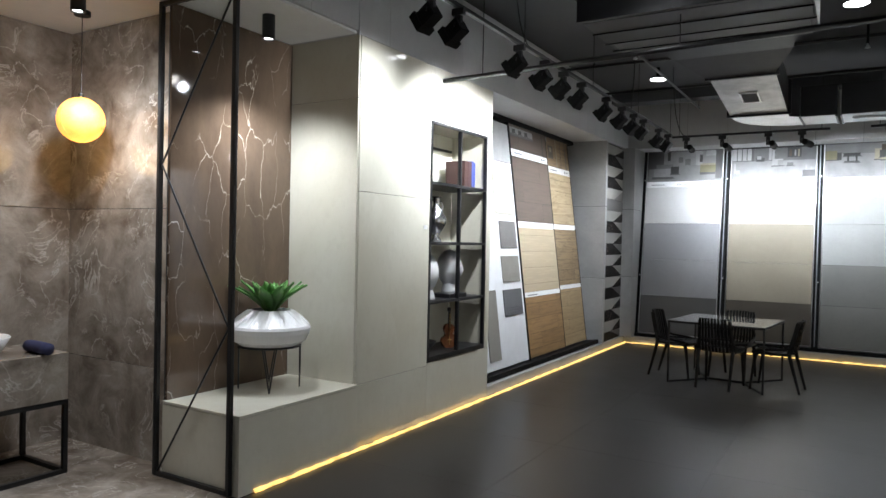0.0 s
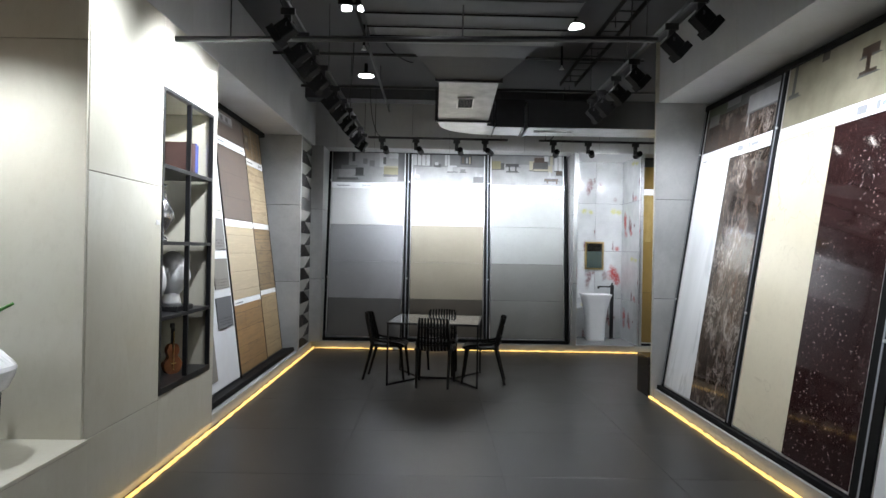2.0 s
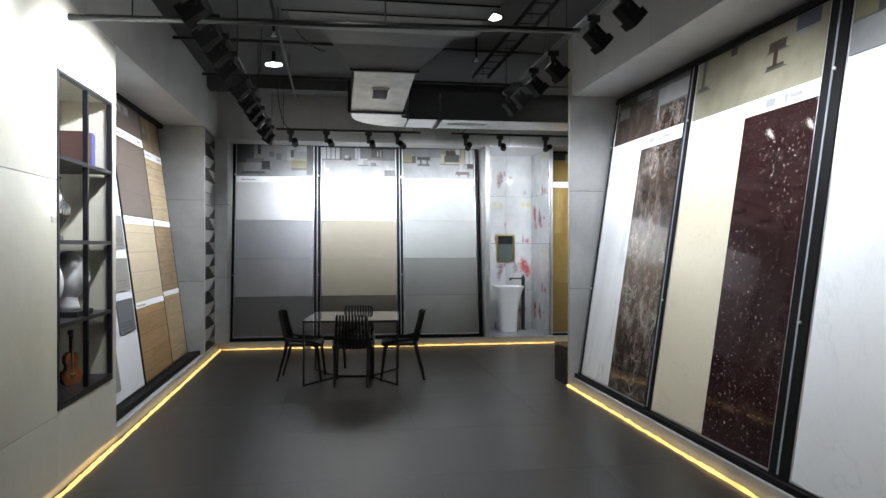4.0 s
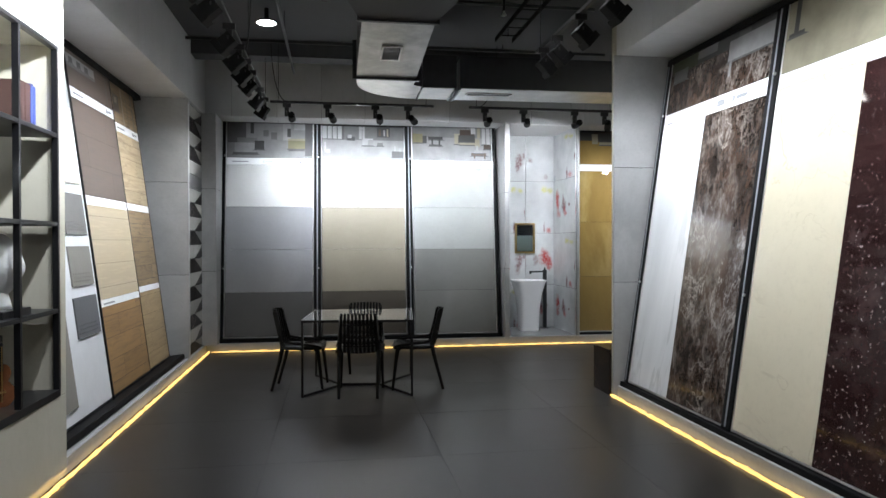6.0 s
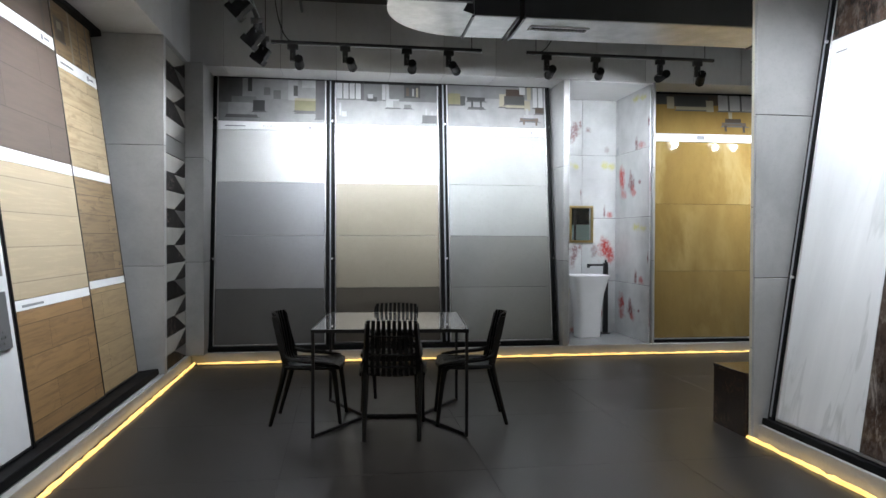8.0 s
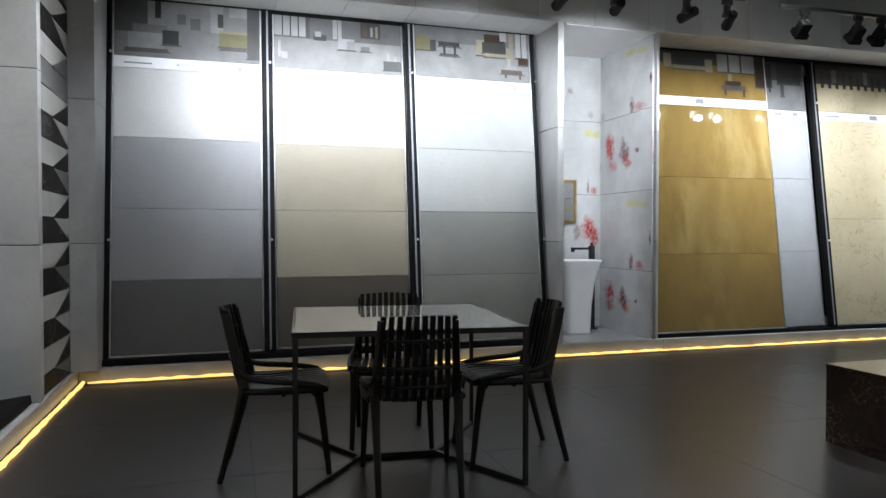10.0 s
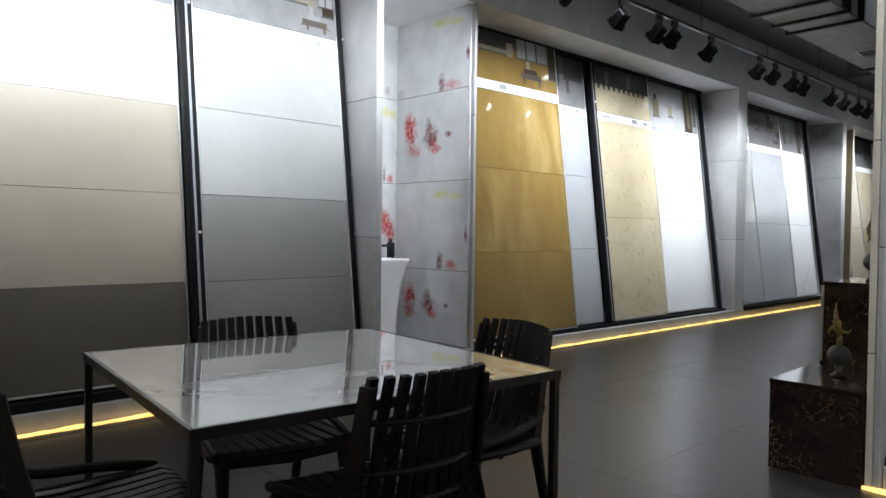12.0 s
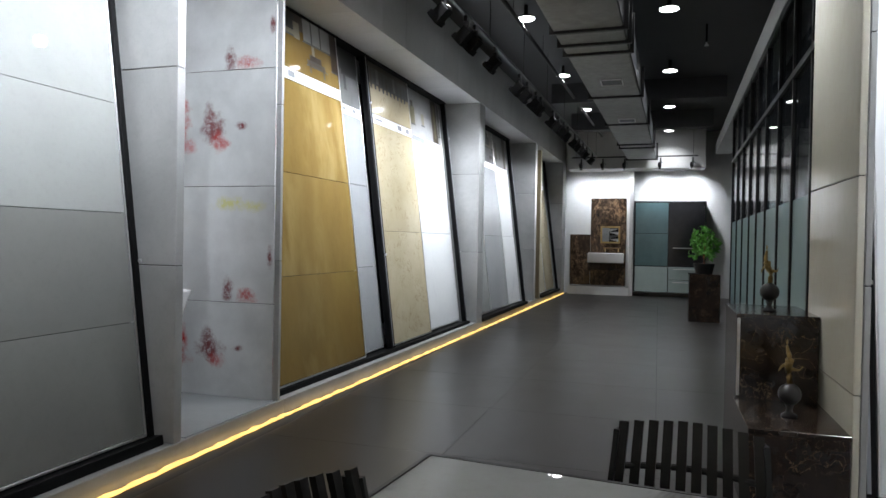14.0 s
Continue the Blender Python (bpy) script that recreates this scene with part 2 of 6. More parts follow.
def breccia(name, darks, browns, pales, rough=0.07, scale=1.7, swirl=2.6, stretch=(1.25, 1, 0.75)):
    """Polished breccia: dark and brown clouds, crowds of pale chips and a few wisps."""
    m, nt, b = nodes_of(name)
    vec, rnd = coords(nt, stretch)
    n = noise_tex(nt, vec, scale, 10, 0.74, swirl)
    col = ramp(nt, n, [(0.36, darks), (0.46, scaled(browns, 0.75)), (0.53, darks), (0.6, browns), (0.68, scaled(darks, 1.3))])
    tone = ramp(nt, noise_tex(nt, vec, scale * 0.7, 6, 0.6), [(0.4, scaled(browns, 0.7)), (0.65, scaled(browns, 1.9))])
    col = mix(nt, col, tone, ramp(nt, noise_tex(nt, vec, scale * 0.45, 5, 0.6), [(0.42, (0.05, 0.05, 0.05)), (0.66, (0.75, 0.75, 0.75))]))
    crowd = ramp(nt, noise_tex(nt, vec, scale * 0.9, 4), [(0.4, (0.2, 0.2, 0.2)), (0.58, (1, 1, 1))])
    chips = ramp(nt, noise_tex(nt, vec, scale * 4.5, 8, 0.78), [(0.47, (0, 0, 0)), (0.66, (0.85, 0.85, 0.85))])
    col = mix(nt, col, pales, mix(nt, chips, crowd, 1.0, "MULTIPLY"))
    w = noise_tex(nt, vec, scale * 0.8, 8, 0.66, 0.5)
    wisp = ramp(nt, w, [(0.478, (0, 0, 0)), (0.5, (0.75, 0.75, 0.75)), (0.51, (0, 0, 0))])
    col = mix(nt, col, scaled(pales, 1.4), mix(nt, wisp, crowd, 1.0, "MULTIPLY"))
    nt.links.new(col, b.inputs["Base Color"])
    rough_by(nt, b, n, rough * 0.8, rough * 1.2)
    return m


def streaked(name, c, dark, vein, lean=14, rough=0.08):
    """White marble with long soft veins that run up the slab at a slant."""
    m, nt, b = nodes_of(name)
    vec, rnd = coords(nt)
    mp = nt.nodes.new("ShaderNodeMapping")
    mp.vector_type = "TEXTURE"
    mp.inputs["Rotation"].default_value = (0, radians(lean), 0)
    mp.inputs["Scale"].default_value = (0.42, 1, 2.6)
    nt.links.new(vec, mp.inputs["Vector"])
    p = mp.outputs[0]
    n = noise_tex(nt, p, 1.2, 6, 0.6, 0.3)
    col = ramp(nt, n, [(0.34, dark), (0.62, c)])
    for sc, wd, amt in ((0.7, 0.008, 0.6), (1.3, 0.006, 0.3)):
        w = noise_tex(nt, p, sc, 5, 0.5, 0.25)
        line = ramp(nt, w, [(0.5 - wd * 2.5, (0, 0, 0)), (0.5, (amt,) * 3), (0.5 + wd, (0, 0, 0))])
        gate = ramp(nt, noise_tex(nt, p, 0.9, 2), [(0.42, (0.1, 0.1, 0.1)), (0.6, (1, 1, 1))])
        col = mix(nt, col, vein, mix(nt, line, gate, 1.0, "MULTIPLY"))
    nt.links.new(col, b.inputs["Base Color"])
    b.inputs["Roughness"].default_value = rough
    return m


def glow(name, c, strength, uneven=0.0):
    m, nt, b = nodes_of(name)
    b.inputs["Base Color"].default_value = (*scaled(c, 0.8), 1)
    b.inputs["Emission Color"].default_value = (*c, 1)
    b.inputs["Emission Strength"].default_value = strength
    if uneven:
        tc = nt.nodes.new("ShaderNodeTexCoord")
        n = noise_tex(nt, tc.outputs["Object"], 5.5, 5, 0.7)
        mr = add(nt, "ShaderNodeMapRange")
        mr.inputs["From Min"].default_value, mr.inputs["From Max"].default_value = 0.3, 0.7
        mr.inputs["To Min"].default_value, mr.inputs["To Max"].default_value = strength * (1 - uneven), strength * (1 + uneven)
        nt.links.new(n, mr.inputs["Value"])
        nt.links.new(mr.outputs[0], b.inputs["Emission Strength"])
    return m


def glass(name, c=(1, 1, 1), rough=0.0, alpha=0.12):
    m, nt, b = nodes_of(name)
    b.inputs["Base Color"].default_value = (*c, 1)
    b.inputs["Roughness"].default_value = rough
    b.inputs["Alpha"].default_value = alpha
    b.inputs["Specular IOR Level"].default_value = 0.8
    return m


M_CONC = stone("concrete_panel", (0.50, 0.50, 0.495), (0.31, 0.315, 0.31), 0.5, 1.6, relief=0.05)
M_CONC_D = stone("concrete_cladding", (0.60, 0.60, 0.60), (0.46, 0.46, 0.46), 0.6, 1.1, stretch=(1, 1, 0.5), relief=0.05)
M_FLOOR = stone("dark_floor_tile", (0.039, 0.0345, 0.0325), (0.018, 0.0162, 0.0152), 0.33, 1.7, relief=0.03, spec=0.45)
M_GROUT = plain("dark_grout", (0.04, 0.04, 0.04), 0.8)
M_CEIL = plain("dark_ceiling_paint", (0.066, 0.068, 0.073), 0.75, relief=0.1)
M_BLACK = plain("black_powder_coat", (0.008, 0.008, 0.009), 0.4)
M_BLACKP = plain("black_moulded_plastic", (0.0055, 0.0055, 0.0055), 0.4, vary=0.2)
M_RACK = plain("matt_black_rack_paint", (0.004, 0.004, 0.0045), 0.6, vary=0.2)
M_RACK.node_tree.nodes["Principled BSDF"].inputs["Specular IOR Level"].default_value = 0.15
M_BLACKP.node_tree.nodes["Principled BSDF"].inputs["Specular IOR Level"].default_value = 0.25
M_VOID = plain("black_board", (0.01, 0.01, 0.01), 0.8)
M_ALU = plain("brushed_aluminium", (0.7, 0.7, 0.7), 0.35, 0.9)
M_CREAM = stone("cream_polished_tile", (0.66, 0.645, 0.56), (0.54, 0.505, 0.40), 0.06, 0.9, veins=(0.585, 0.56, 0.465), vein_scale=1.0, vein_width=0.05, stretch=(1, 1, 0.55), relief=0.0)
M_CREAMW = stone("ivory_slab", (0.67, 0.615, 0.475), (0.57, 0.515, 0.385), 0.15, 1.1, veins=(0.48, 0.42, 0.31), vein_scale=1.1, vein_width=0.008, distort=0.8, relief=0.0)
M_BROWN = stone("brown_polished_marble", (0.14, 0.097, 0.066), (0.07, 0.048, 0.033), 0.06, 1.5, veins=(0.62, 0.55, 0.46), vein_scale=3.0, vein_width=0.012, distort=0.7, stretch=(1, 1.7, 0.7), relief=0.0, cracks=True)
M_GREYM = stone("grey_brown_marble", (0.43, 0.385, 0.335), (0.12, 0.09, 0.066), 0.08, 3.4, veins=(0.52, 0.48, 0.43), vein_scale=2.8, vein_width=0.016, distort=1.1, relief=0.0, spread=0.42)
M_EMPERADOR = stone("dark_emperador_marble", (0.032, 0.02, 0.015), (0.010, 0.007, 0.006), 0.12, 4.0, veins=(0.36, 0.25, 0.15), vein_scale=7.0, vein_width=0.016, distort=1.2, relief=0.0, cracks=True)
M_BREC = breccia("brown_breccia_slab", (0.012, 0.009, 0.008), (0.066, 0.042, 0.031), (0.25, 0.225, 0.205), scale=2.2, swirl=0.4, stretch=(1.25, 1, 0.7))
M_TANVEIN = breccia("tan_veined_marble", (0.012, 0.009, 0.008), (0.05, 0.032, 0.022), (0.3, 0.19, 0.11), scale=2.4, swirl=0.3, stretch=(1.2, 1.2, 0.8))
M_MAROON = stone("maroon_slab", (0.034, 0.0145, 0.0138), (0.014, 0.0065, 0.0065), 0.06, 1.6, distort=1.2, relief=0.0, specks=0.75)
M_WMARB = streaked("white_veined_marble", (0.78, 0.79, 0.80), (0.68, 0.69, 0.70), (0.42, 0.435, 0.44), lean=9)
M_WHITET = stone("white_polished_tile", (0.82, 0.83, 0.83), (0.76, 0.77, 0.78), 0.1, 0.8, veins=(0.68, 0.695, 0.71), vein_scale=0.9, vein_width=0.012, relief=0.0)
M_TABLE = stone("white_grey_marble_top", (0.47, 0.47, 0.455), (0.36, 0.36, 0.35), 0.02, 1.1, veins=(0.2, 0.2, 0.2), vein_scale=0.9, vein_width=0.03, distort=1.2, relief=0.0, spec=0.9)
M_TABLE.node_tree.nodes["Principled BSDF"].inputs["Coat Weight"].default_value = 0.7
M_TABLE.node_tree.nodes["Principled BSDF"].inputs["Coat IOR"].default_value = 1.7
M_TABLE.node_tree.nodes["Principled BSDF"].inputs["Coat Roughness"].default_value = 0.01
M_G1 = stone("light_grey_tile", (0.60, 0.60, 0.595), (0.53, 0.53, 0.525), 0.34, 1.5)
M_G2 = stone("mid_grey_tile", (0.32, 0.32, 0.33), (0.26, 0.26, 0.27), 0.34, 1.5)
M_G3 = stone("dark_grey_tile", (0.125, 0.125, 0.125), (0.10, 0.10, 0.10), 0.4, 1.5)
M_B1 = stone("cream_matt_tile", (0.62, 0.585, 0.51), (0.54, 0.51, 0.44), 0.34, 1.5)
M_B2 = stone("beige_tile", (0.31, 0.275, 0.215), (0.26, 0.23, 0.18), 0.34, 1.5)
M_B3 = stone("olive_brown_tile", (0.10, 0.087, 0.07), (0.078, 0.068, 0.055), 0.4, 1.5)
M_P1 = stone("pale_polished_tile", (0.375, 0.38, 0.37), (0.315, 0.32, 0.31), 0.02, 1.2, relief=0.0)
M_P2 = stone("grey_polished_tile", (0.245, 0.245, 0.232), (0.205, 0.205, 0.195), 0.02, 1.2, relief=0.0)
M_GOLD = stone("golden_ochre_slab", (0.285, 0.19, 0.064), (0.185, 0.118, 0.036), 0.05, 1.0, veins=(0.34, 0.25, 0.105), vein_scale=0.7, vein_width=0.09, distort=0.3, stretch=(1.5, 1, 0.6), relief=0.0)
M_TRAV = stone("beige_fossil_slab", (0.60, 0.53, 0.38), (0.47, 0.40, 0.26), 0.08, 1.7, veins=(0.30, 0.22, 0.12), vein_scale=5.0, vein_width=0.015, relief=0.01)
M_GREYS = stone("grey_slab", (0.42, 0.43, 0.44), (0.34, 0.35, 0.36), 0.1, 1.2)
RED, RUST, LEMON, SLATE = (0.44, 0.035, 0.03), (0.16, 0.022, 0.026), (0.55, 0.53, 0.16), (0.28, 0.31, 0.36)
M_SPLAT_A = splatter("paint_flecked_tile", ((0.62, 0.85, 0.10, 0.05, LEMON, 0.8), (0.82, 0.83, 0.09, 0.045, LEMON, 0.75), (0.78, 0.05, 0.07, 0.06, RED, 0.8), (0.63, 0.09, 0.035, 0.10, RUST, 0.85), (0.06, 0.06, 0.05, 0.06, SLATE, 0.5), (0.97, 0.40, 0.02, 0.07, RUST, 0.9)))
M_SPLAT_B = splatter("paint_smeared_tile", ((0.20, 0.60, 0.075, 0.17, RED, 1.0), (0.50, 0.50, 0.09, 0.11, RUST, 0.9), (0.46, 0.62, 0.04, 0.10, RUST, 0.7), (0.72, 0.52, 0.035, 0.03, RUST, 0.95), (0.24, 0.36, 0.10, 0.06, RED, 0.6), (0.55, 0.38, 0.06, 0.07, RED, 0.75)))
M_SPLAT_C = splatter("paint_splashed_tile", ((0.66, 0.50, 0.15, 0.17, RED, 1.0), (0.80, 0.40, 0.10, 0.10, RED, 0.85), (0.34, 0.5, 0.07, 0.10, RUST, 0.5)))
M_SPLAT_E = splatter("faintly_dabbed_tile", ((0.15, 0.45, 0.08, 0.05, RUST, 0.6), (0.7, 0.1, 0.06, 0.06, RUST, 0.5)))
M_SPLAT_D = splatter("paint_dabbed_tile", ((0.80, 0.47, 0.12, 0.12, RUST, 0.75), (0.74, 0.30, 0.07, 0.09, RUST, 0.6), (0.95, 0.55, 0.04, 0.05, RUST, 0.7)))
M_W1 = wood("dark_brown_planks", (0.135, 0.102, 0.082), (0.108, 0.08, 0.064), plank=0.28, length=1.2, tone=0.55)
M_W2 = wood("pale_oak_planks", (0.50, 0.41, 0.28), (0.485, 0.395, 0.265), plank=0.21, length=40, tone=0.15)
M_W3 = wood("chestnut_planks", (0.34, 0.205, 0.092), (0.22, 0.125, 0.052), plank=0.19, length=1.2, tone=0.6, knots=0.3)
M_W4 = wood("rustic_oak_planks", (0.47, 0.37, 0.23), (0.31, 0.22, 0.115), plank=0.17, length=1.4, knots=0.55, tone=0.6)
M_W5 = wood("weathered_oak_planks", (0.29, 0.205, 0.115), (0.16, 0.105, 0.052), plank=0.15, length=1.4, knots=0.9, tone=0.8)
M_W6 = wood("honey_oak_planks", (0.43, 0.315, 0.175), (0.32, 0.22, 0.115), plank=0.2, length=1.4, knots=0.35, tone=0.6)
M_STRIP = plain("white_header_vinyl", (0.82, 0.83, 0.84), 0.6, vary=0.03)
M_BOARD = plain("white_sample_board", (0.74, 0.75, 0.77), 0.3, vary=0.04)
M_S1 = stone("warm_grey_sample", (0.20, 0.19, 0.18), (0.15, 0.145, 0.14), 0.6, 6, relief=0.2)
M_S2 = stone("taupe_sample", (0.25, 0.235, 0.21), (0.2, 0.185, 0.165), 0.6, 6, relief=0.2)
M_S3 = stone("slate_sample", (0.12, 0.122, 0.128), (0.09, 0.092, 0.096), 0.6, 6, relief=0.2)
M_CERAM = plain("white_glazed_ceramic", (0.82, 0.82, 0.83), 0.1, vary=0.02)
M_LEAF = plain("succulent_green", (0.10, 0.27, 0.06), 0.4, vary=0.35, scale=14)
M_LEAF2 = plain("bush_green", (0.10, 0.32, 0.04), 0.5, vary=0.5, scale=20)
M_CHROME = plain("hammered_bright_silver", (0.86, 0.86, 0.86), 0.42, 0.55, vary=0.08)
M_DULL = stone("dull_brown_slab", (0.21, 0.17, 0.105), (0.15, 0.118, 0.07), 0.3, 1.2)
M_SILVER = plain("polished_silver", (0.75, 0.75, 0.75), 0.2, 1.0, vary=0.1)
M_BRONZE = plain("gilded_bronze", (0.34, 0.24, 0.1), 0.32, 1.0, vary=0.4, scale=30, relief=0.2)
M_COPPER = plain("copper_brown_lacquer", (0.26, 0.1, 0.045), 0.25, 0.5, vary=0.4)
M_DARKST = plain("dark_stone_ball", (0.02, 0.02, 0.022), 0.35, vary=0.3)
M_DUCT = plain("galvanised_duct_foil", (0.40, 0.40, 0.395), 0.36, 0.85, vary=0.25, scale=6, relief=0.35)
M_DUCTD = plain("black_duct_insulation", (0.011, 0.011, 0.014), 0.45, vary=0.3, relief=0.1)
M_ACBOX = plain("grey_unit_casing", (0.06, 0.06, 0.063), 0.5, 0.2)
M_ACPAN = plain("dull_grey_panel", (0.15, 0.15, 0.15), 0.55, 0.2, vary=0.2)
M_DUCTG = plain("grey_duct_board", (0.28, 0.28, 0.27), 0.55, 0.2, vary=0.2, relief=0.1)
M_GLASS = glass("clear_dark_glass", (0.02, 0.025, 0.03), 0.02, 0.45)
M_FROST = glass("frosted_teal_glass", (0.17, 0.25, 0.25), 0.35, 0.93)
M_KGLASS = plain("teal_back_painted_glass", (0.09, 0.15, 0.16), 0.12, vary=0.15, scale=2)
M_KDARK = plain("charcoal_cabinet_gloss", (0.02, 0.02, 0.022), 0.15)
M_KWHITE = plain("pale_green_drawer_gloss", (0.36, 0.43, 0.42), 0.2, vary=0.04)
M_PAINT = plain("white_wall_paint", (0.78, 0.78, 0.77), 0.6, vary=0.03)
M_MIRROR = plain("mirror_silver", (0.85, 0.86, 0.86), 0.02, 1.0, vary=0.01)
M_BRASS = plain("brushed_brass", (0.62, 0.45, 0.2), 0.3, 1.0)
M_BOOKB = plain("brown_book_cloth", (0.045, 0.018, 0.014), 0.6)
M_BOOKU = plain("blue_book_cloth", (0.03, 0.05, 0.2), 0.55)
M_PAPER = plain("book_pages", (0.65, 0.6, 0.5), 0.8)
M_GREYT = plain("grey_print_ink", (0.25, 0.26, 0.28), 0.5)
M_TOWEL = plain("navy_towel", (0.035, 0.04, 0.10), 0.9, relief=0.3)
M_TRI_K = stone("black_marble_tile", (0.011, 0.009, 0.008), (0.006, 0.0055, 0.005), 0.5, 5, veins=(0.3, 0.22, 0.2), vein_scale=3, vein_width=0.006, spec=0.12)
M_TRI_W = stone("pale_marble_tile", (0.55, 0.54, 0.51), (0.45, 0.44, 0.41), 0.25, 3)
M_TRI_G = stone("grey_marble_tile", (0.13, 0.128, 0.125), (0.09, 0.088, 0.086), 0.3, 3)
M_LED = glow("warm_led_strip", (1.0, 0.64, 0.19), LED_POWER, 0.55)
M_LAMP = glow("spot_lens", (1.0, 0.98, 0.95), 22.0)
M_DOWN = glow("downlight_lens", (0.92, 0.96, 1.0), 16.0)
M_GLOBE = glow("woven_globe_glow", (1.0, 0.55, 0.12), 1.15, 0.55)


# ---- building helpers ----
def part(name, bm, material, parent=None, label="", smooth=False):
    me = bpy.data.meshes.new(name)
    bm.normal_update()
    bm.to_mesh(me)
    bm.free()
    for mt in material if isinstance(material, (list, tuple)) else [material]:
        me.materials.append(mt)
    if smooth:
        me.shade_smooth()
    ob = new(name, me)
    if parent is not None:
        ob.parent = parent
    if label:
        ob["label"] = label
    return ob


def thing(name, m, label, category, group="", kind=""):
    e = new(name)
    e.empty_display_size = 0.1
    e.matrix_world = m if isinstance(m, Matrix) else Matrix.Translation(m)
    return tagged(e, label, category, group, kind)


def setting(name, bm, material, label, category, smooth=False):
    return tagged(part(name, bm, material, None, "", smooth), label, category, "", "structure")


def box(bm, x0, x1, y0, y1, z0, z1, bevel=0.0, m=None, mat=0):
    vs = [bm.verts.new((x, y, z)) for x in (x0, x1) for y in (y0, y1) for z in (z0, z1)]
    fs = [bm.faces.new([vs[i] for i in f]) for f in ((0, 1, 3, 2), (4, 6, 7, 5), (0, 4, 5, 1), (2, 3, 7, 6), (0, 2, 6, 4), (1, 5, 7, 3))]
    for f in fs:
        f.material_index = mat
    if bevel:
        es = list({e for f in fs for e in f.edges})
        r = bmesh.ops.bevel(bm, geom=es, offset=bevel, segments=1, affect="EDGES", profile=0.5)
        vs = list({v for f in r["faces"] for v in f.verts} | {v for v in vs if v.is_valid})
    if m is not None:
        bmesh.ops.transform(bm, matrix=m, verts=vs)
    return bm


def boxes(*specs, bevel=0.0, m=None):
    bm = bmesh.new()
    for s in specs:
        box(bm, *s, bevel=bevel, m=m)
    return bm


def tube(bm, pts, r, sides=8, r_end=None, flat=1.0):
    """A round bar through the points, with closed ends; r may taper to r_end, flat squashes it sideways."""
    pts = [Vector(p) for p in pts]
    rings = []
    n = len(pts)
    for i, p in enumerate(pts):
        d = (pts[min(i + 1, n - 1)] - pts[max(i - 1, 0)]).normalized()
        a = d.cross(Vector((0, 0, 1)))
        a = a.normalized() if a.length > 1e-4 else Vector((1, 0, 0))
        b = d.cross(a)
        rr = r if r_end is None else r + (r_end - r) * i / (n - 1)
        rings.append([bm.verts.new(p + a * math.cos(2 * math.pi * k / sides) * rr * flat + b * math.sin(2 * math.pi * k / sides) * rr) for k in range(sides)])
    for a, b in zip(rings, rings[1:]):
        for k in range(sides):
            bm.faces.new((a[k], a[(k + 1) % sides], b[(k + 1) % sides], b[k]))
    bm.faces.new(rings[0][::-1])
    bm.faces.new(rings[-1])
    bmesh.ops.recalc_face_normals(bm, faces=bm.faces)
    return bm


def lathe(bm, profile, sides=32, flutes=0, depth=0.0, centre=(0, 0, 0), flute_from=-9.0):
    """Turns (radius, height) round z; flutes press shallow facets into it."""
    cx, cy, cz = centre
    rings = []
    for r, z in profile:
        ring = []
        for k in range(sides):
            a = 2 * math.pi * k / sides
            f = 1 - depth * abs(math.sin(a * flutes / 2)) if flutes and z >= flute_from else 1
            ring.append(bm.verts.new((cx + r * f * math.cos(a), cy + r * f * math.sin(a), cz + z)))
        rings.append(ring)
    for a, b in zip(rings, rings[1:]):
        for k in range(sides):
            bm.faces.new((a[k], a[(k + 1) % sides], b[(k + 1) % sides], b[k]))
    bm.faces.new(rings[0][::-1])
    bm.faces.new(rings[-1])
    return bm


def bez(a, b, c, d, n=8):
    a, b, c, d = map(Vector, (a, b, c, d))
    return [(1 - t) ** 3 * a + 3 * (1 - t) ** 2 * t * b + 3 * (1 - t) * t * t * c + t ** 3 * d for t in [i / n for i in range(n + 1)]]


# ---- shell ----
setting("floor_base", boxes((-6.5, 16, -3.5, 13, -0.2, -0.004)), M_GROUT, "dark bedding under the floor tiles", "floor")
setting("ceiling", boxes((-6.5, 16, -3.5, 13, CEIL, CEIL + 0.2)), M_CEIL, "exposed slab painted matt dark grey", "ceiling")
setting("wall_back", boxes((-6.5, 2.2, -3.2, -3.0, 0, CEIL)), M_PAINT, "plain painted wall behind the entrance side", "wall")
setting("wall_outer_west", boxes((-6.5, -6.3, -3.0, 12.9, 0, CEIL)), M_PAINT, "plain outer wall", "wall")
setting("wall_outer_north", boxes((-6.3, 15.2, 12.75, 12.9, 0, CEIL)), M_PAINT, "plain outer wall behind the display bays", "wall")


def clad_wall(name, x0, x1, y0, y1, cuts, material, label, m=None, gap=0.004, bevel=0.003):
    """A wall of stacked slabs with open joints at the heights given."""
    core = part(name, boxes((x0 + 0.006, x1 - 0.006, y0 + 0.006, y1 - 0.006, cuts[0], cuts[-1]), m=m), M_GROUT)
    tagged(core, label, "wall", "", "structure")
    for a, b in zip(cuts, cuts[1:]):
        part("slab", boxes((x0, x1, y0, y1, a + gap / 2, b - gap / 2), bevel=bevel, m=m), material, core)
    return core


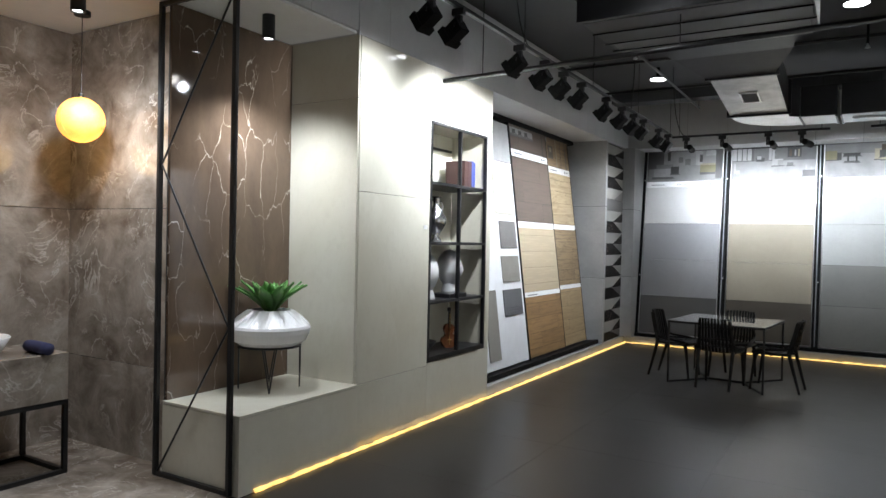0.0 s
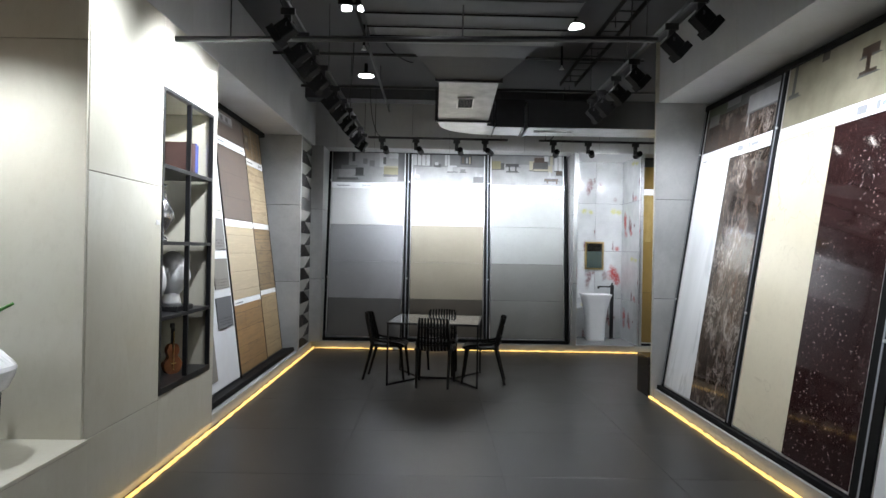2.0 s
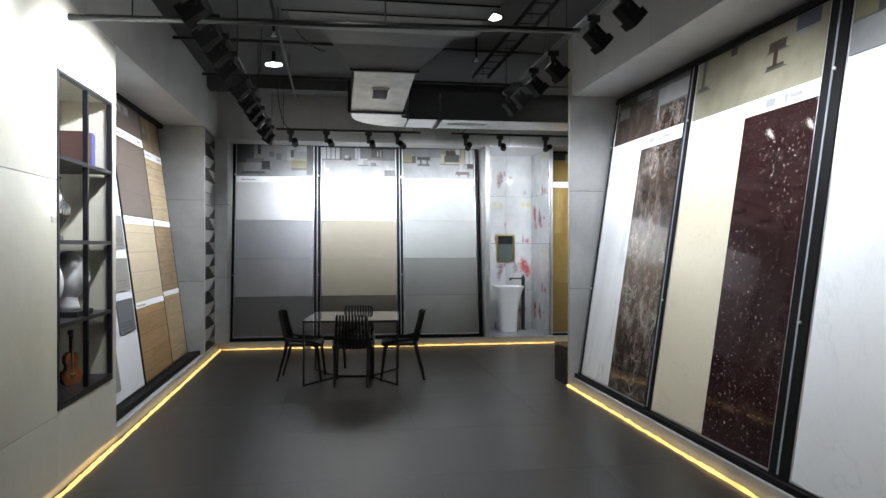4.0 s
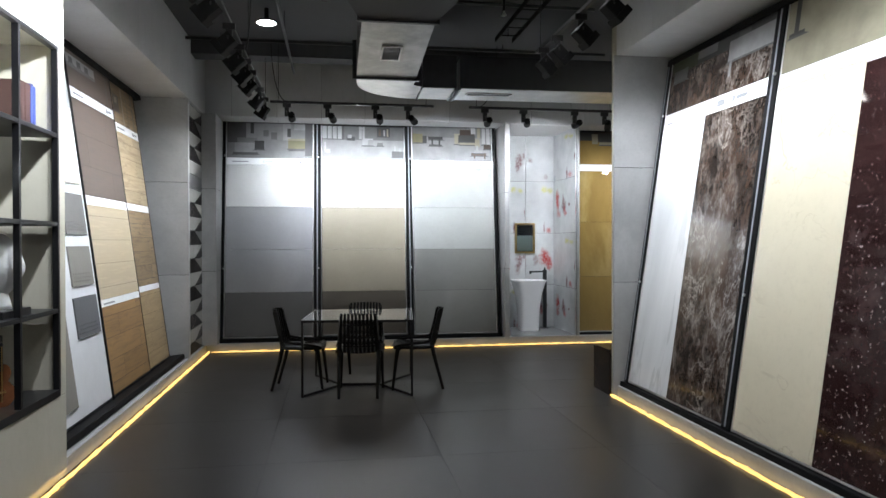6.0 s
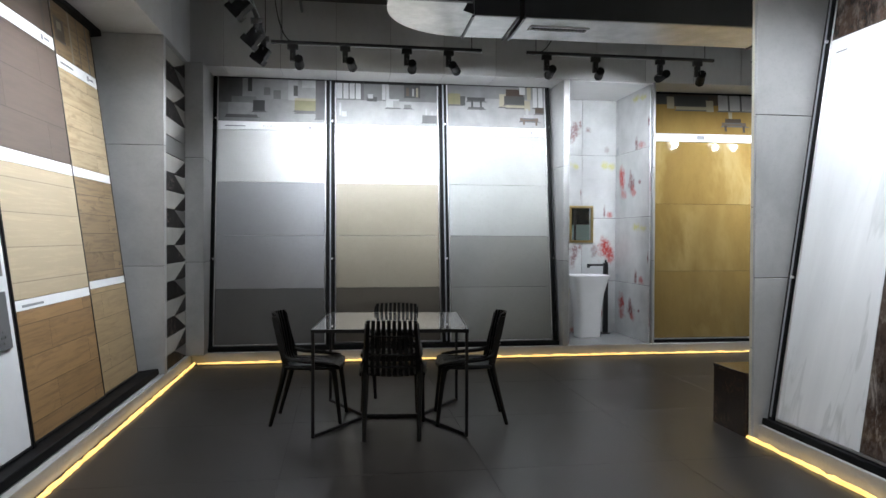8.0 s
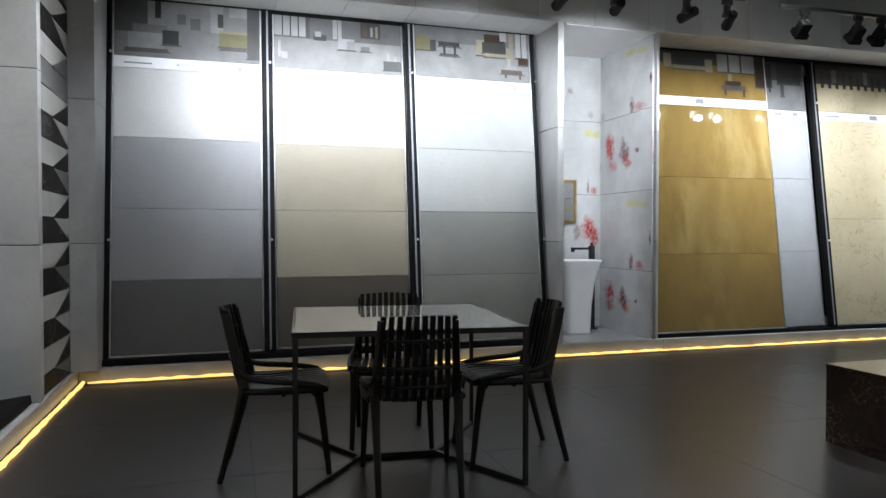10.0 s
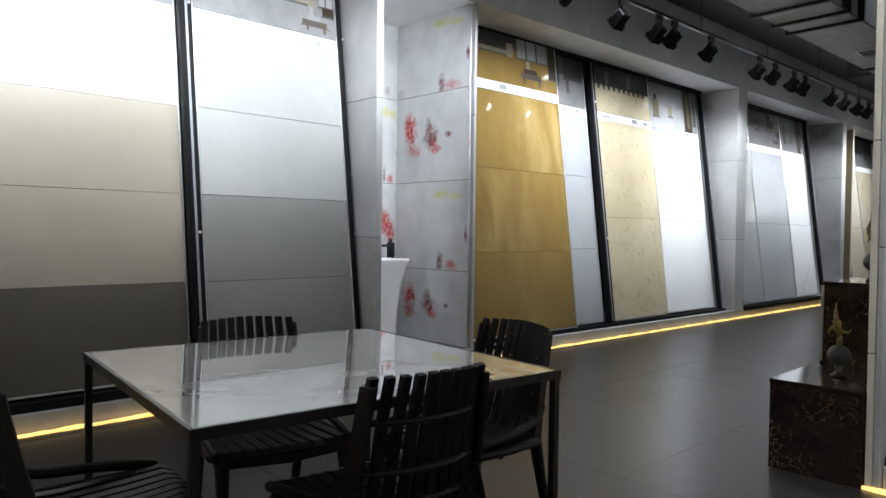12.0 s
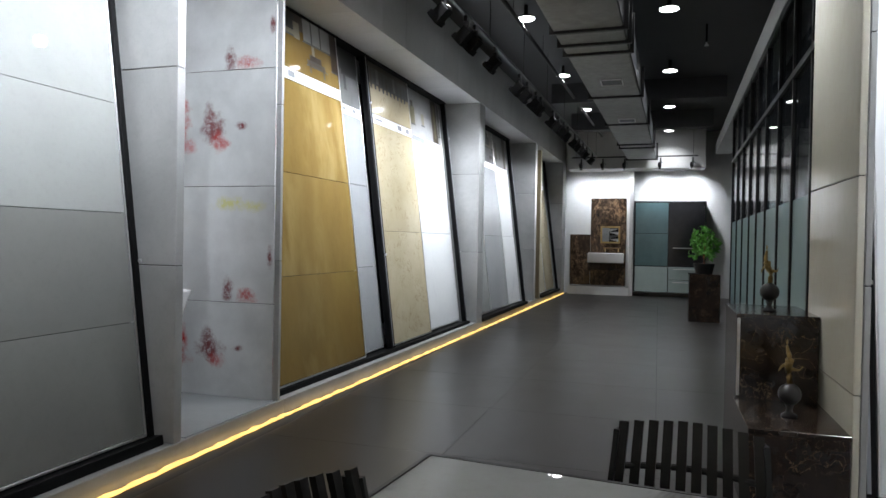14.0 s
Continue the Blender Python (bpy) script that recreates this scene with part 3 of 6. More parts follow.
# bulkhead over the wood bay, with board joints
def bulkhead(name, x0, x1, y0, y1, along, z0, z1, label, m=None, step=1.2, start=0.4):
    core = part(name, boxes((x0 + 0.004, x1 - 0.004, y0 + 0.004, y1 - 0.004, z0 + 0.004, z1), m=m), M_GROUT)
    tagged(core, label, "bulkhead", "", "structure")
    lo, hi = (x0, x1) if along == "x" else (y0, y1)
    cuts = [lo] + [lo + start + i * step for i in range(60) if lo + start + i * step < hi - 0.05] + [hi]
    for a, b in zip(cuts, cuts[1:]):
        s = (a + 0.0015, b - 0.0015, y0, y1, z0, z1 - 0.002) if along == "x" else (x0, x1, a + 0.0015, b - 0.0015, z0, z1 - 0.002)
        part("panel", boxes(s, bevel=0.002, m=m), M_CONC_D, core)


bulkhead("bulkhead_west", -4.3, XL, 3.94, YF, "y", SOFFIT, CEIL, "grey concrete-look bulkhead above the wood tile bay")
bulkhead("bulkhead_vestibule", -6.3, XL, -3.0, 3.93, "y", 3.225, CEIL, "grey concrete-look bulkhead above the bathroom display")
bulkhead("bulkhead_north", -4.3, 2.2, YF, 12.75, "x", SOFFIT, CEIL, "grey concrete-look bulkhead above the display bays", step=0.6, start=0.3)
bulkhead("bulkhead_corridor", 2.2, 15.2, YF, 12.7, "x", SOFFIT, CEIL, "grey concrete-look bulkhead running along the passage", m=COR, step=0.6)
bulkhead("bulkhead_east", XR, 2.3, -3.0, 7.75, "y", 3.27, CEIL, "grey concrete-look bulkhead above the slab bay")

# low plinths under the bays
setting("plinth_west", boxes((-4.2, XL, 6.2, YF, 0, PLINTH), bevel=0.004), M_CONC, "low concrete plinth under the wood tile bay", "plinth")
setting("plinth_north", boxes((XL, 2.2, YF, 12.6, 0, PLINTH), bevel=0.004), M_CONC, "low concrete plinth under the display bays", "plinth")
setting("plinth_corridor", boxes((2.2, 15.25, YF, 12.5, 0, PLINTH), bevel=0.004, m=COR), M_CONC, "low concrete plinth along the passage", "plinth")
setting("plinth_east", boxes((XR, 2.2, -3.0, 7.72, 0, PLINTH), bevel=0.004), M_CONC, "low concrete plinth under the slab bay", "plinth")


# warm strips glowing at the foot of the plinths
def led(name, a, b):
    a, b = Vector(a), Vector(b)
    n = int((b - a).length / 0.06)
    rnd = random.Random(name)
    d = (b - a).normalized()
    s = Vector((-d.y, d.x, 0))
    bm = bmesh.new()
    rows = []
    for i in range(n + 1):
        p = a + (b - a) * i / n
        w, h = 0.009 + rnd.random() * 0.011, 0.009 + rnd.random() * 0.012
        rows.append([bm.verts.new(p + s * w), bm.verts.new(p + s * w * 0.6 + Vector((0, 0, h))), bm.verts.new(p - s * w * 0.6 + Vector((0, 0, h))), bm.verts.new(p - s * w)])
    for p, q in zip(rows, rows[1:]):
        for k in range(3):
            bm.faces.new((p[k], p[k + 1], q[k + 1], q[k]))
    e = thing("led_strip", (0, 0, 0), "warm yellow rope light along the foot of the plinth", "rope light", "rope lights along the floor")
    part("glowing_sleeve", bm, M_LED, e)


cn = thing("cable_connector", (-1.8, YF - 0.05, 0), "small white plastic connector on the rope light", "connector")
part("plug_body", boxes((-0.05, 0.05, -0.02, 0.015, 0.0, 0.03), bevel=0.005), M_PAINT, cn)
led("led_west", (XL + 0.035, 2.9, 0.001), (XL + 0.035, YF - 0.02, 0.001))
led("led_north", (XL + 0.07, YF - 0.035, 0.001), (2.1, YF - 0.035, 0.001))
led("led_corridor", COR @ Vector((2.12, YF - 0.035, 0.001)), COR @ Vector((14.95, YF - 0.035, 0.001)))
led("led_east", (XR - 0.035, -1.0, 0.001), (XR - 0.035, 7.86, 0.001))

# concrete piers between the bays
P_CUTS = [PLINTH, 1.1, 2.2, SOFFIT]
clad_wall("wall_pier_west", -4.2, XL, 10.02, 10.1, P_CUTS, M_CONC, "grey concrete tile pier at the end of the wood bay")
clad_wall("wall_corner", -3.24, -2.98, 11.0, 12.6, P_CUTS, M_CONC, "grey concrete tile pier in the corner")
clad_wall("wall_pier_north", 1.005, 1.07, YF, 12.6, P_CUTS, M_CONC, "grey concrete tile pier beside the basin niche")
clad_wall("wall_niche_side", 2.1, 2.132, YF, 12.6, P_CUTS, M_CONC, "grey edge of the basin niche wall")
clad_wall("wall_pier_a", 7.22, 7.5, YF, 12.6, P_CUTS, M_CONC, "grey concrete tile pier in the passage", m=COR)
clad_wall("wall_pier_b", 11.3, 11.48, YF, 12.6, P_CUTS, M_CONC, "grey concrete tile pier in the passage", m=COR)
clad_wall("wall_pier_c", 14.75, 15.25, YF, 12.6, P_CUTS, M_CONC, "grey concrete tile pier at the end of the passage", m=COR)
clad_wall("wall_pier_east", 1.21, 2.2, 7.723, 7.75, [0, 1.1, 2.2, 3.27], M_CONC, "grey concrete tile pier ending the slab bay")
clad_wall("wall_end_cream", 1.212, 2.2, 7.753, 7.783, [0, 0.62, 1.58, CEIL], M_CREAM, "polished cream tile facing on the end of the wall")

# dark backs of the bays
setting("wall_bay_west", boxes((-4.3, -4.2, 6.2, 10.02, 0, SOFFIT)), M_VOID, "black back of the wood tile bay", "wall")
setting("wall_bay_north", boxes((-2.98, 1.005, 12.3, 12.4, PLINTH, SOFFIT)), M_VOID, "black back of the display bay", "wall")
setting("wall_bay_corridor", boxes((2.134, 14.75, 12.3, 12.4, PLINTH, SOFFIT), m=COR), M_VOID, "black back of the passage bays", "wall")
setting("wall_bay_east", boxes((2.2, 2.3, -3.0, 7.74, 0, CEIL)), M_VOID, "black back of the slab bay", "wall")


# ---- basin niche ----
def tiled_face(name, origin, u, v, cols, rows, materials, label, depth=0.012, gap=0.004):
    """Wall tiles in a plane: origin, directions u (across) and v (up), widths and heights."""
    materials = materials if isinstance(materials, tuple) else (materials, materials)
    o, u, v = Vector(origin), Vector(u), Vector(v)
    nrm = u.cross(v)
    m = Matrix((( u.x, v.x, nrm.x, o.x), (u.y, v.y, nrm.y, o.y), (u.z, v.z, nrm.z, o.z), (0, 0, 0, 1)))
    core = setting(name, boxes((0.012, sum(cols) - 0.012, 0.004, sum(rows) - 0.004, -0.03, -0.004), m=m), M_GROUT, label, "wall")
    x = 0
    for c in cols:
        y, k = 0, 0
        for r in rows:
            part("tile", boxes((x + gap / 2, x + c - gap / 2, y + gap / 2, y + r - gap / 2, -0.006, depth), bevel=0.0015, m=m), materials[k % 2 if len(materials) == 2 else k + (4 if x else 0)], core)
            y += r
            k += 1
        x += c
    return core


tiled_face("wall_niche_back", (1.1, 12.21, PLINTH), (1, 0, 0), (0, 0, 1), [0.506, 0.494], [0.685, 0.83, 0.83, 0.745], (M_SPLAT_A, M_SPLAT_D, M_SPLAT_A, M_SPLAT_D, M_SPLAT_B, M_SPLAT_C, M_SPLAT_A, M_SPLAT_E), "white tiles smeared with red and yellow paint behind the basin")
tiled_face("wall_niche_east", (2.086, 12.2, PLINTH), (0, -1, 0), (0, 0, 1), [1.02], [0.685, 0.83, 0.83, 0.745], (M_SPLAT_B, M_SPLAT_A), "white tiles smeared with red and yellow paint on the niche side")
tiled_face("wall_niche_west", (1.082, YF + 0.04, PLINTH), (0, 1, 0), (0, 0, 1), [0.5, 0.5], [0.685, 0.83, 0.83, 0.745], (M_SPLAT_A, M_SPLAT_B), "white tiles smeared with paint on the niche side")
setting("niche_floor", boxes((1.12, 2.08, YF + 0.01, 12.2, PLINTH, PLINTH + 0.006)), M_GREYS, "pale tile floor of the basin niche", "floor")
setting("niche_ceiling", boxes((1.1, 2.1, YF + 0.01, 12.2, SOFFIT - 0.015, SOFFIT - 0.003)), M_PAINT, "white panel ceiling of the niche", "ceiling")


def basin(m):
    e = thing("pedestal_basin", m, "white ceramic freestanding washbasin flaring towards its rim", "washbasin")
    bm = bmesh.new()
    prof = [(0.15, 0.13, 0.0), (0.15, 0.13, 0.02), (0.16, 0.14, 0.3), (0.19, 0.16, 0.55), (0.24, 0.19, 0.72), (0.262, 0.205, 0.77), (0.262, 0.205, 0.785), (0.245, 0.19, 0.785), (0.20, 0.15, 0.70), (0.06, 0.05, 0.66)]
    rings = []
    for hx, hy, z in prof:
        ring = []
        for k in range(32):
            a = 2 * math.pi * k / 32
            c, s = math.cos(a), math.sin(a)
            ring.append(bm.verts.new((math.copysign(abs(c) ** 0.45, c) * hx, math.copysign(abs(s) ** 0.45, s) * hy, z)))
        rings.append(ring)
    for a, b in zip(rings, rings[1:]):
        for k in range(32):
            bm.faces.new((a[k], a[(k + 1) % 32], b[(k + 1) % 32], b[k]))
    bm.faces.new(rings[0][::-1])
    bm.faces.new(rings[-1])
    part("bowl", bm, M_CERAM, e, smooth=True)
    part("drain", lathe(bmesh.new(), [(0.03, 0.661), (0.03, 0.668), (0.02, 0.67)], 16), M_ALU, e, "chrome drain")


def floor_tap(m):
    e = thing("floor_tap", m, "tall matt black floor-standing tap beside the basin", "tap")
    part("column", boxes((-0.028, 0.028, -0.028, 0.028, 0.012, 0.93), bevel=0.005), M_BLACK, e)
    part("base_plate", boxes((-0.05, 0.05, -0.05, 0.05, 0, 0.012), bevel=0.003), M_BLACK, e)
    part("spout", boxes((-0.25, -0.028, -0.014, 0.014, 0.885, 0.91), (-0.25, -0.22, -0.014, 0.014, 0.862, 0.885)), M_BLACK, e)
    part("lever", boxes((-0.012, 0.012, -0.012, 0.012, 0.93, 0.965), bevel=0.003), M_BLACK, e)


basin(Matrix.Translation((1.537, 11.8, PLINTH + 0.006)))
floor_tap(Matrix.Translation((1.873, 12.03, PLINTH + 0.006)))


def framed_mirror(m, w, h, label, fr=0.03):
    e = thing("wall_mirror", m, label, "mirror")
    for n, s in (("frame_rail", (0, w, -0.03, 0, 0, fr)), ("frame_rail", (0, w, -0.03, 0, h - fr, h)), ("frame_stile", (0, fr, -0.03, 0, fr, h - fr)), ("frame_stile", (w - fr, w, -0.03, 0, fr, h - fr))):
        part(n, boxes(s, bevel=0.002), M_BRASS, e)
    part("mirror_glass", boxes((fr, w - fr, -0.018, -0.006, fr, h - fr)), M_MIRROR, e, "silvered mirror glass")


framed_mirror(Matrix.Translation((1.427, 12.196, 1.303)), 0.328, 0.484, "small mirror in a pale gold frame above the basin")


# ---- display panels ----
ROOMS = {
    # ground, wall, height of the floor line, then pieces: across from, to, up from, to, ink
    "sofa": ("g40", "g45", 0.52, [(0, 0.22, 0.45, 1, "g16"), (0.65, 0.74, 0.5, 1, "g60"), (0.78, 0.91, 0.8, 1, "g65"), (0.91, 1, 0.1, 1, "g16"), (0.27, 0.31, 0.68, 1, "g06"), (0.42, 0.48, 0.6, 0.78, "g25"), (0.51, 0.58, 0.52, 0.72, "g25"), (0.12, 0.35, 0.36, 0.56, "g30"), (0.09, 0.33, 0.15, 0.42, "g55"), (0.07, 0.36, 0.11, 0.15, "g16"), (0.32, 0.43, 0.24, 0.48, "g06"), (0.71, 0.91, 0.27, 0.5, "ochre"), (0.71, 0.91, 0.5, 0.55, "straw"), (0.72, 0.9, 0.23, 0.27, "g16"), (0.70, 0.74, 0.6, 0.84, "g10")]),
    "windows": ("g50", "g25", 0.57, [(0, 0.24, 0.6, 1, "g75"), (0.06, 0.07, 0.6, 1, "g10"), (0.12, 0.13, 0.6, 1, "g10"), (0.18, 0.19, 0.6, 1, "g10"), (0.24, 0.27, 0.57, 1, "g16"), (0.45, 0.52, 0.6, 1, "g65"), (0.485, 0.49, 0.6, 1, "g16"), (0.67, 0.83, 0.66, 0.96, "g10"), (0.69, 0.72, 0.7, 0.9, "rust"), (0.75, 0.77, 0.7, 0.88, "g55"), (0.79, 0.81, 0.68, 0.9, "straw"), (0.3, 0.4, 0.55, 0.66, "g10"), (0.31, 0.36, 0.62, 0.72, "g60"), (0.49, 0.62, 0.42, 0.62, "g65"), (0.56, 0.62, 0.42, 0.58, "g45"), (0.67, 0.74, 0.42, 0.5, "g25"), (0.03, 0.05, 0.2, 0.5, "g75"), (0.055, 0.1, 0.18, 0.3, "g75"), (0.85, 1, 0.1, 0.26, "g16"), (0.88, 0.9, 0.26, 0.42, "g60"), (0.94, 0.96, 0.26, 0.36, "g60")]),
    "lounge": ("g45", "g30", 0.68, [(0, 0.13, 0.52, 0.78, "ochre"), (0.13, 0.18, 0.5, 0.72, "g10"), (0.2, 0.38, 0.62, 0.7, "g06"), (0.24, 0.26, 0.42, 0.62, "g06"), (0.33, 0.35, 0.4, 0.62, "g06"), (0.21, 0.37, 0.44, 0.47, "g10"), (0.53, 0.6, 0.5, 0.8, "straw"), (0.58, 0.79, 0.56, 0.76, "g10"), (0.6, 0.78, 0.76, 0.92, "brown"), (0.6, 0.82, 0.48, 0.54, "straw"), (0.79, 0.85, 0.42, 0.66, "straw"), (0.74, 0.8, 0.8, 1, "g75"), (0.82, 0.86, 0.68, 1, "straw"), (0.88, 0.98, 0.5, 1, "g75"), (0.925, 0.935, 0.5, 1, "g16"), (0.9, 0.99, 0.36, 0.5, "brown"), (0.74, 0.93, 0.17, 0.24, "rust"), (0.78, 0.88, 0.24, 0.32, "g55"), (0.8, 0.83, 0.32, 0.46, "g60"), (0.77, 0.79, 0.08, 0.17, "rust"), (0.9, 0.92, 0.06, 0.17, "rust")]),
    "settee": ("own", "brown", 0.72, [(0, 0.22, 0.72, 1, "g06"), (0.2, 0.26, 0.62, 0.92, "straw"), (0.26, 0.54, 0.68, 0.95, "g06"), (0.27, 0.53, 0.6, 0.68, "straw"), (0.52, 0.58, 0.56, 0.84, "straw"), (0.62, 0.92, 0.6, 1, "g65"), (0.7, 0.715, 0.6, 1, "g10"), (0.8, 0.815, 0.6, 1, "g10"), (0.92, 1, 0.3, 1, "brown"), (0.64, 0.84, 0.22, 0.3, "rust"), (0.67, 0.8, 0.3, 0.4, "brown"), (0.7, 0.73, 0.4, 0.56, "straw"), (0.66, 0.68, 0.08, 0.22, "brown"), (0.81, 0.83, 0.06, 0.22, "brown")]),
    "armchairs": ("g45", "g16", 0.62, [(0.05, 0.4, 0.48, 0.95, "g06"), (0.5, 0.95, 0.56, 1, "g10"), (0.08, 0.12, 0.36, 0.48, "g06"), (0.33, 0.37, 0.36, 0.48, "g06"), (0.55, 0.62, 0.3, 0.56, "g16")]),
    "hall": ("own", "g10", 0.58, [(0.06 + 0.09 * i, 0.1 + 0.09 * i, 0.5, 0.86 - 0.04 * (i % 3), "g06" if i % 2 else "brown") for i in range(10)] + [(0, 1, 0.9, 1, "brown"), (0.2, 0.26, 0.62, 0.9, "g30"), (0.6, 0.65, 0.62, 0.9, "g30")]),
    "bottles": ("g75", "g60", 0.5, [(0.12, 0.24, 0.25, 0.62, "ochre"), (0.15, 0.21, 0.62, 0.75, "brown"), (0.42, 0.5, 0.3, 0.55, "straw"), (0.74, 0.9, 0.0, 1, "brown"), (0.8, 0.86, 0.1, 0.9, "ochre"), (0.92, 1, 0.2, 1, "g30"), (0, 0.05, 0.3, 1, "g25")]),
    "bench": ("own", "brown", 0.97, [(0.02, 0.62, 0.62, 0.86, "g75"), (0.08, 0.16, 0.66, 0.8, "g10"), (0.24, 0.32, 0.66, 0.8, "g10"), (0.4, 0.48, 0.66, 0.8, "g10"), (0.02, 0.62, 0.55, 0.62, "g30"), (0.86, 0.9, 0, 1, "brown")]),
    "guitar": ("own", "brown", 0.97, [(0.42, 0.46, 0, 1, "straw"), (0.08, 0.3, 0.3, 0.7, "brown"), (0.14, 0.24, 0.5, 0.64, "straw"), (0.62, 0.64, 0, 1, "brown"), (0.84, 0.87, 0, 1, "g10"), (0, 0.06, 0.8, 1, "g60")]),
    "marble_room": ("own", "g10", 0.7, [(0, 0.3, 0.7, 1, "olive"), (0.04, 0.2, 0.55, 0.75, "g30"), (0.3, 0.5, 0.78, 1, "g45"), (0.62, 1, 0.5, 0.82, "g65"), (0.7, 0.8, 0.82, 0.9, "g25"), (0.64, 0.66, 0.25, 0.5, "g45")]),
    "cream_room": ("straw", "straw", 0.66, [(0.05, 0.08, 0.5, 1, "g10"), (0.02, 0.12, 0.46, 0.5, "g10"), (0.3, 0.36, 0.8, 1, "brown"), (0.62, 0.74, 0.6, 0.72, "brown"), (0.66, 0.69, 0.4, 0.6, "brown"), (0.62, 0.74, 0.36, 0.4, "brown"), (0.8, 0.95, 0.72, 0.92, "slate"), (0.82, 0.92, 0.66, 0.72, "g45")]),
}
SHADES = {"ochre": (0.34, 0.31, 0.17), "straw": (0.55, 0.5, 0.36), "rust": (0.17, 0.12, 0.09), "brown": (0.075, 0.045, 0.026), "olive": (0.09, 0.1, 0.04), "slate": (0.1, 0.12, 0.17)}


def shade(key):
    return scaled(SHADES[key] if key in SHADES else (int(key[1:]) / 100,) * 3, 0.43)


def print_piece(parent, x0, x1, z0, z1, room, floor_mat=None):
    """A printed room picture: ground, back wall and furniture as flat ink shapes with soft shadows."""
    ground, wall, line, pieces = ROOMS[room]
    keys = sorted({wall, "g16", *[p[4] for p in pieces]} | ({ground} if ground != "own" else set()))
    mats = [ink(shade(k)) for k in keys] + [floor_mat or ink((0.3, 0.3, 0.3))]
    bm = box(bmesh.new(), x0, x1, 0.0, 0.02, z0, z1, mat=keys.index(wall))
    w, h = x1 - x0, z1 - z0

    def poly(pts, k, lift):
        vs = [bm.verts.new((x0 + min(max(p, 0.002), 0.998) * w, -lift, z0 + min(max(q, 0.004), 0.996) * h)) for p, q in pts]
        bm.faces.new(vs).material_index = k

    poly(((0, 0), (1, 0), (1, line), (0, line)), len(keys) if ground == "own" else keys.index(ground), 0.0005)
    for i, (a, b, c, d, key) in enumerate(pieces):
        lift = 0.0008 + 0.00012 * i
        k = keys.index(key)
        poly(((a, c), (b, c), (b, d), (a, d)), k, lift)
        if c < line - 0.05 and b - a > 0.06:
            poly(((a - 0.015, c - 0.035), (b + 0.03, c - 0.03), (b, c), (a, c)), keys.index("g16"), lift - 0.00005)
    part("picture_print", bm, mats, parent, "printed photograph of a furnished room")


INKS = {}


def ink(c):
    if c not in INKS:
        INKS[c] = plain("print_ink", c, 0.3, vary=0.2, scale=5)
    return INKS[c]


def display_panel(m, w, tiles, strips, photo, label, group, trim=M_ALU, thick=0.03, marks=(), room="armchairs", floor_mat=None):
    """A leaning sample panel. tiles: (x0, x1, z0, z1, material); strips: (x0, x1, z0, z1); photo: (z0, z1)."""
    e = thing("tile_display", m, label, "tile display", group)
    top = max([t[3] for t in tiles] + [photo[1] if photo else 0])
    part("backing_board", boxes((0.004, w - 0.004, thick, thick + 0.02, 0.0, top)), M_VOID, e)
    for x0, x1, z0, z1, mt in tiles:
        part("tile", boxes((x0 + 0.0015, x1 - 0.0015, 0.0, thick - 0.002, z0 + 0.0015, z1 - 0.0015), bevel=0.0015), mt, e)
    for x0, x1, z0, z1 in strips:
        part("header_strip", boxes((x0, x1, 0.001, thick - 0.002, z0, z1)), M_STRIP, e, "white printed header strip")
    for x0, x1, z0, z1 in marks:
        part("printed_bar", boxes((x0, x1, -0.0006, 0.0012, z0, z1)), M_GREYT, e, "small grey illegible print")
    if photo:
        print_piece(e, 0.002, w - 0.002, photo[0], photo[1], room, floor_mat)
    if trim:
        for s in ((-0.012, 0.0, -0.004, thick, 0, top), (w, w + 0.012, -0.004, thick, 0, top), (-0.012, w + 0.012, -0.004, thick, -0.014, -0.001)):
            part("edge_trim", boxes(s, bevel=0.002), trim, e)
    return e


def rack(name_label, m, posts, x0, x1, group, top=3.05, front=0.05, knobs=True):
    """Black steel frame that holds the sliding panels."""
    e = thing("display_rack", m, name_label, "display rack", group)
    part("bottom_rail", boxes((x0, x1, -front, 0.3, -0.075, -0.02), bevel=0.004), M_RACK, e)
    part("top_rail", boxes((x0, x1, -0.02, 0.12, top - 0.01, top + 0.05), bevel=0.004), M_RACK, e)
    for a, b in posts:
        p = part("post", boxes((a, b, -0.012, 0.05, -0.02, top), bevel=0.004), M_RACK, e)
        if b - a > 0.05:
            part("guide_slot", boxes(((a + b) / 2 - 0.008, (a + b) / 2 + 0.008, -0.016, -0.011, 0, top - 0.02)), M_GREYT, p, "grey guide slot")
        if knobs:
            for z in (0.95, 2.55):
                k = lathe(bmesh.new(), [(0.011, 0), (0.011, 0.012), (0.006, 0.016)], 10)
                bmesh.ops.transform(k, matrix=Matrix.Translation(((a + b) / 2 + 0.02, -0.012, z)) @ Matrix.Rotation(radians(90), 4, "X"), verts=k.verts)
                part("screw_knob", k, M_ALU, p, "small steel screw head")
    return e


LEAN = 7.1


def at_far(x, dy=0.0):
    return pose(x, 11.19 + dy, 0.18, -LEAN, 0, 0)


H = [0.0, 0.615, 1.215, 1.825, 2.43]


def four(mats, w):
    return [(0, w, H[i], H[i + 1], mats[i]) for i in range(4)]


def marks_for(w, z):
    return [(0.08, 0.3, z + 0.035, z + 0.047), (w * 0.84, w * 0.87, z + 0.02, z + 0.06)]


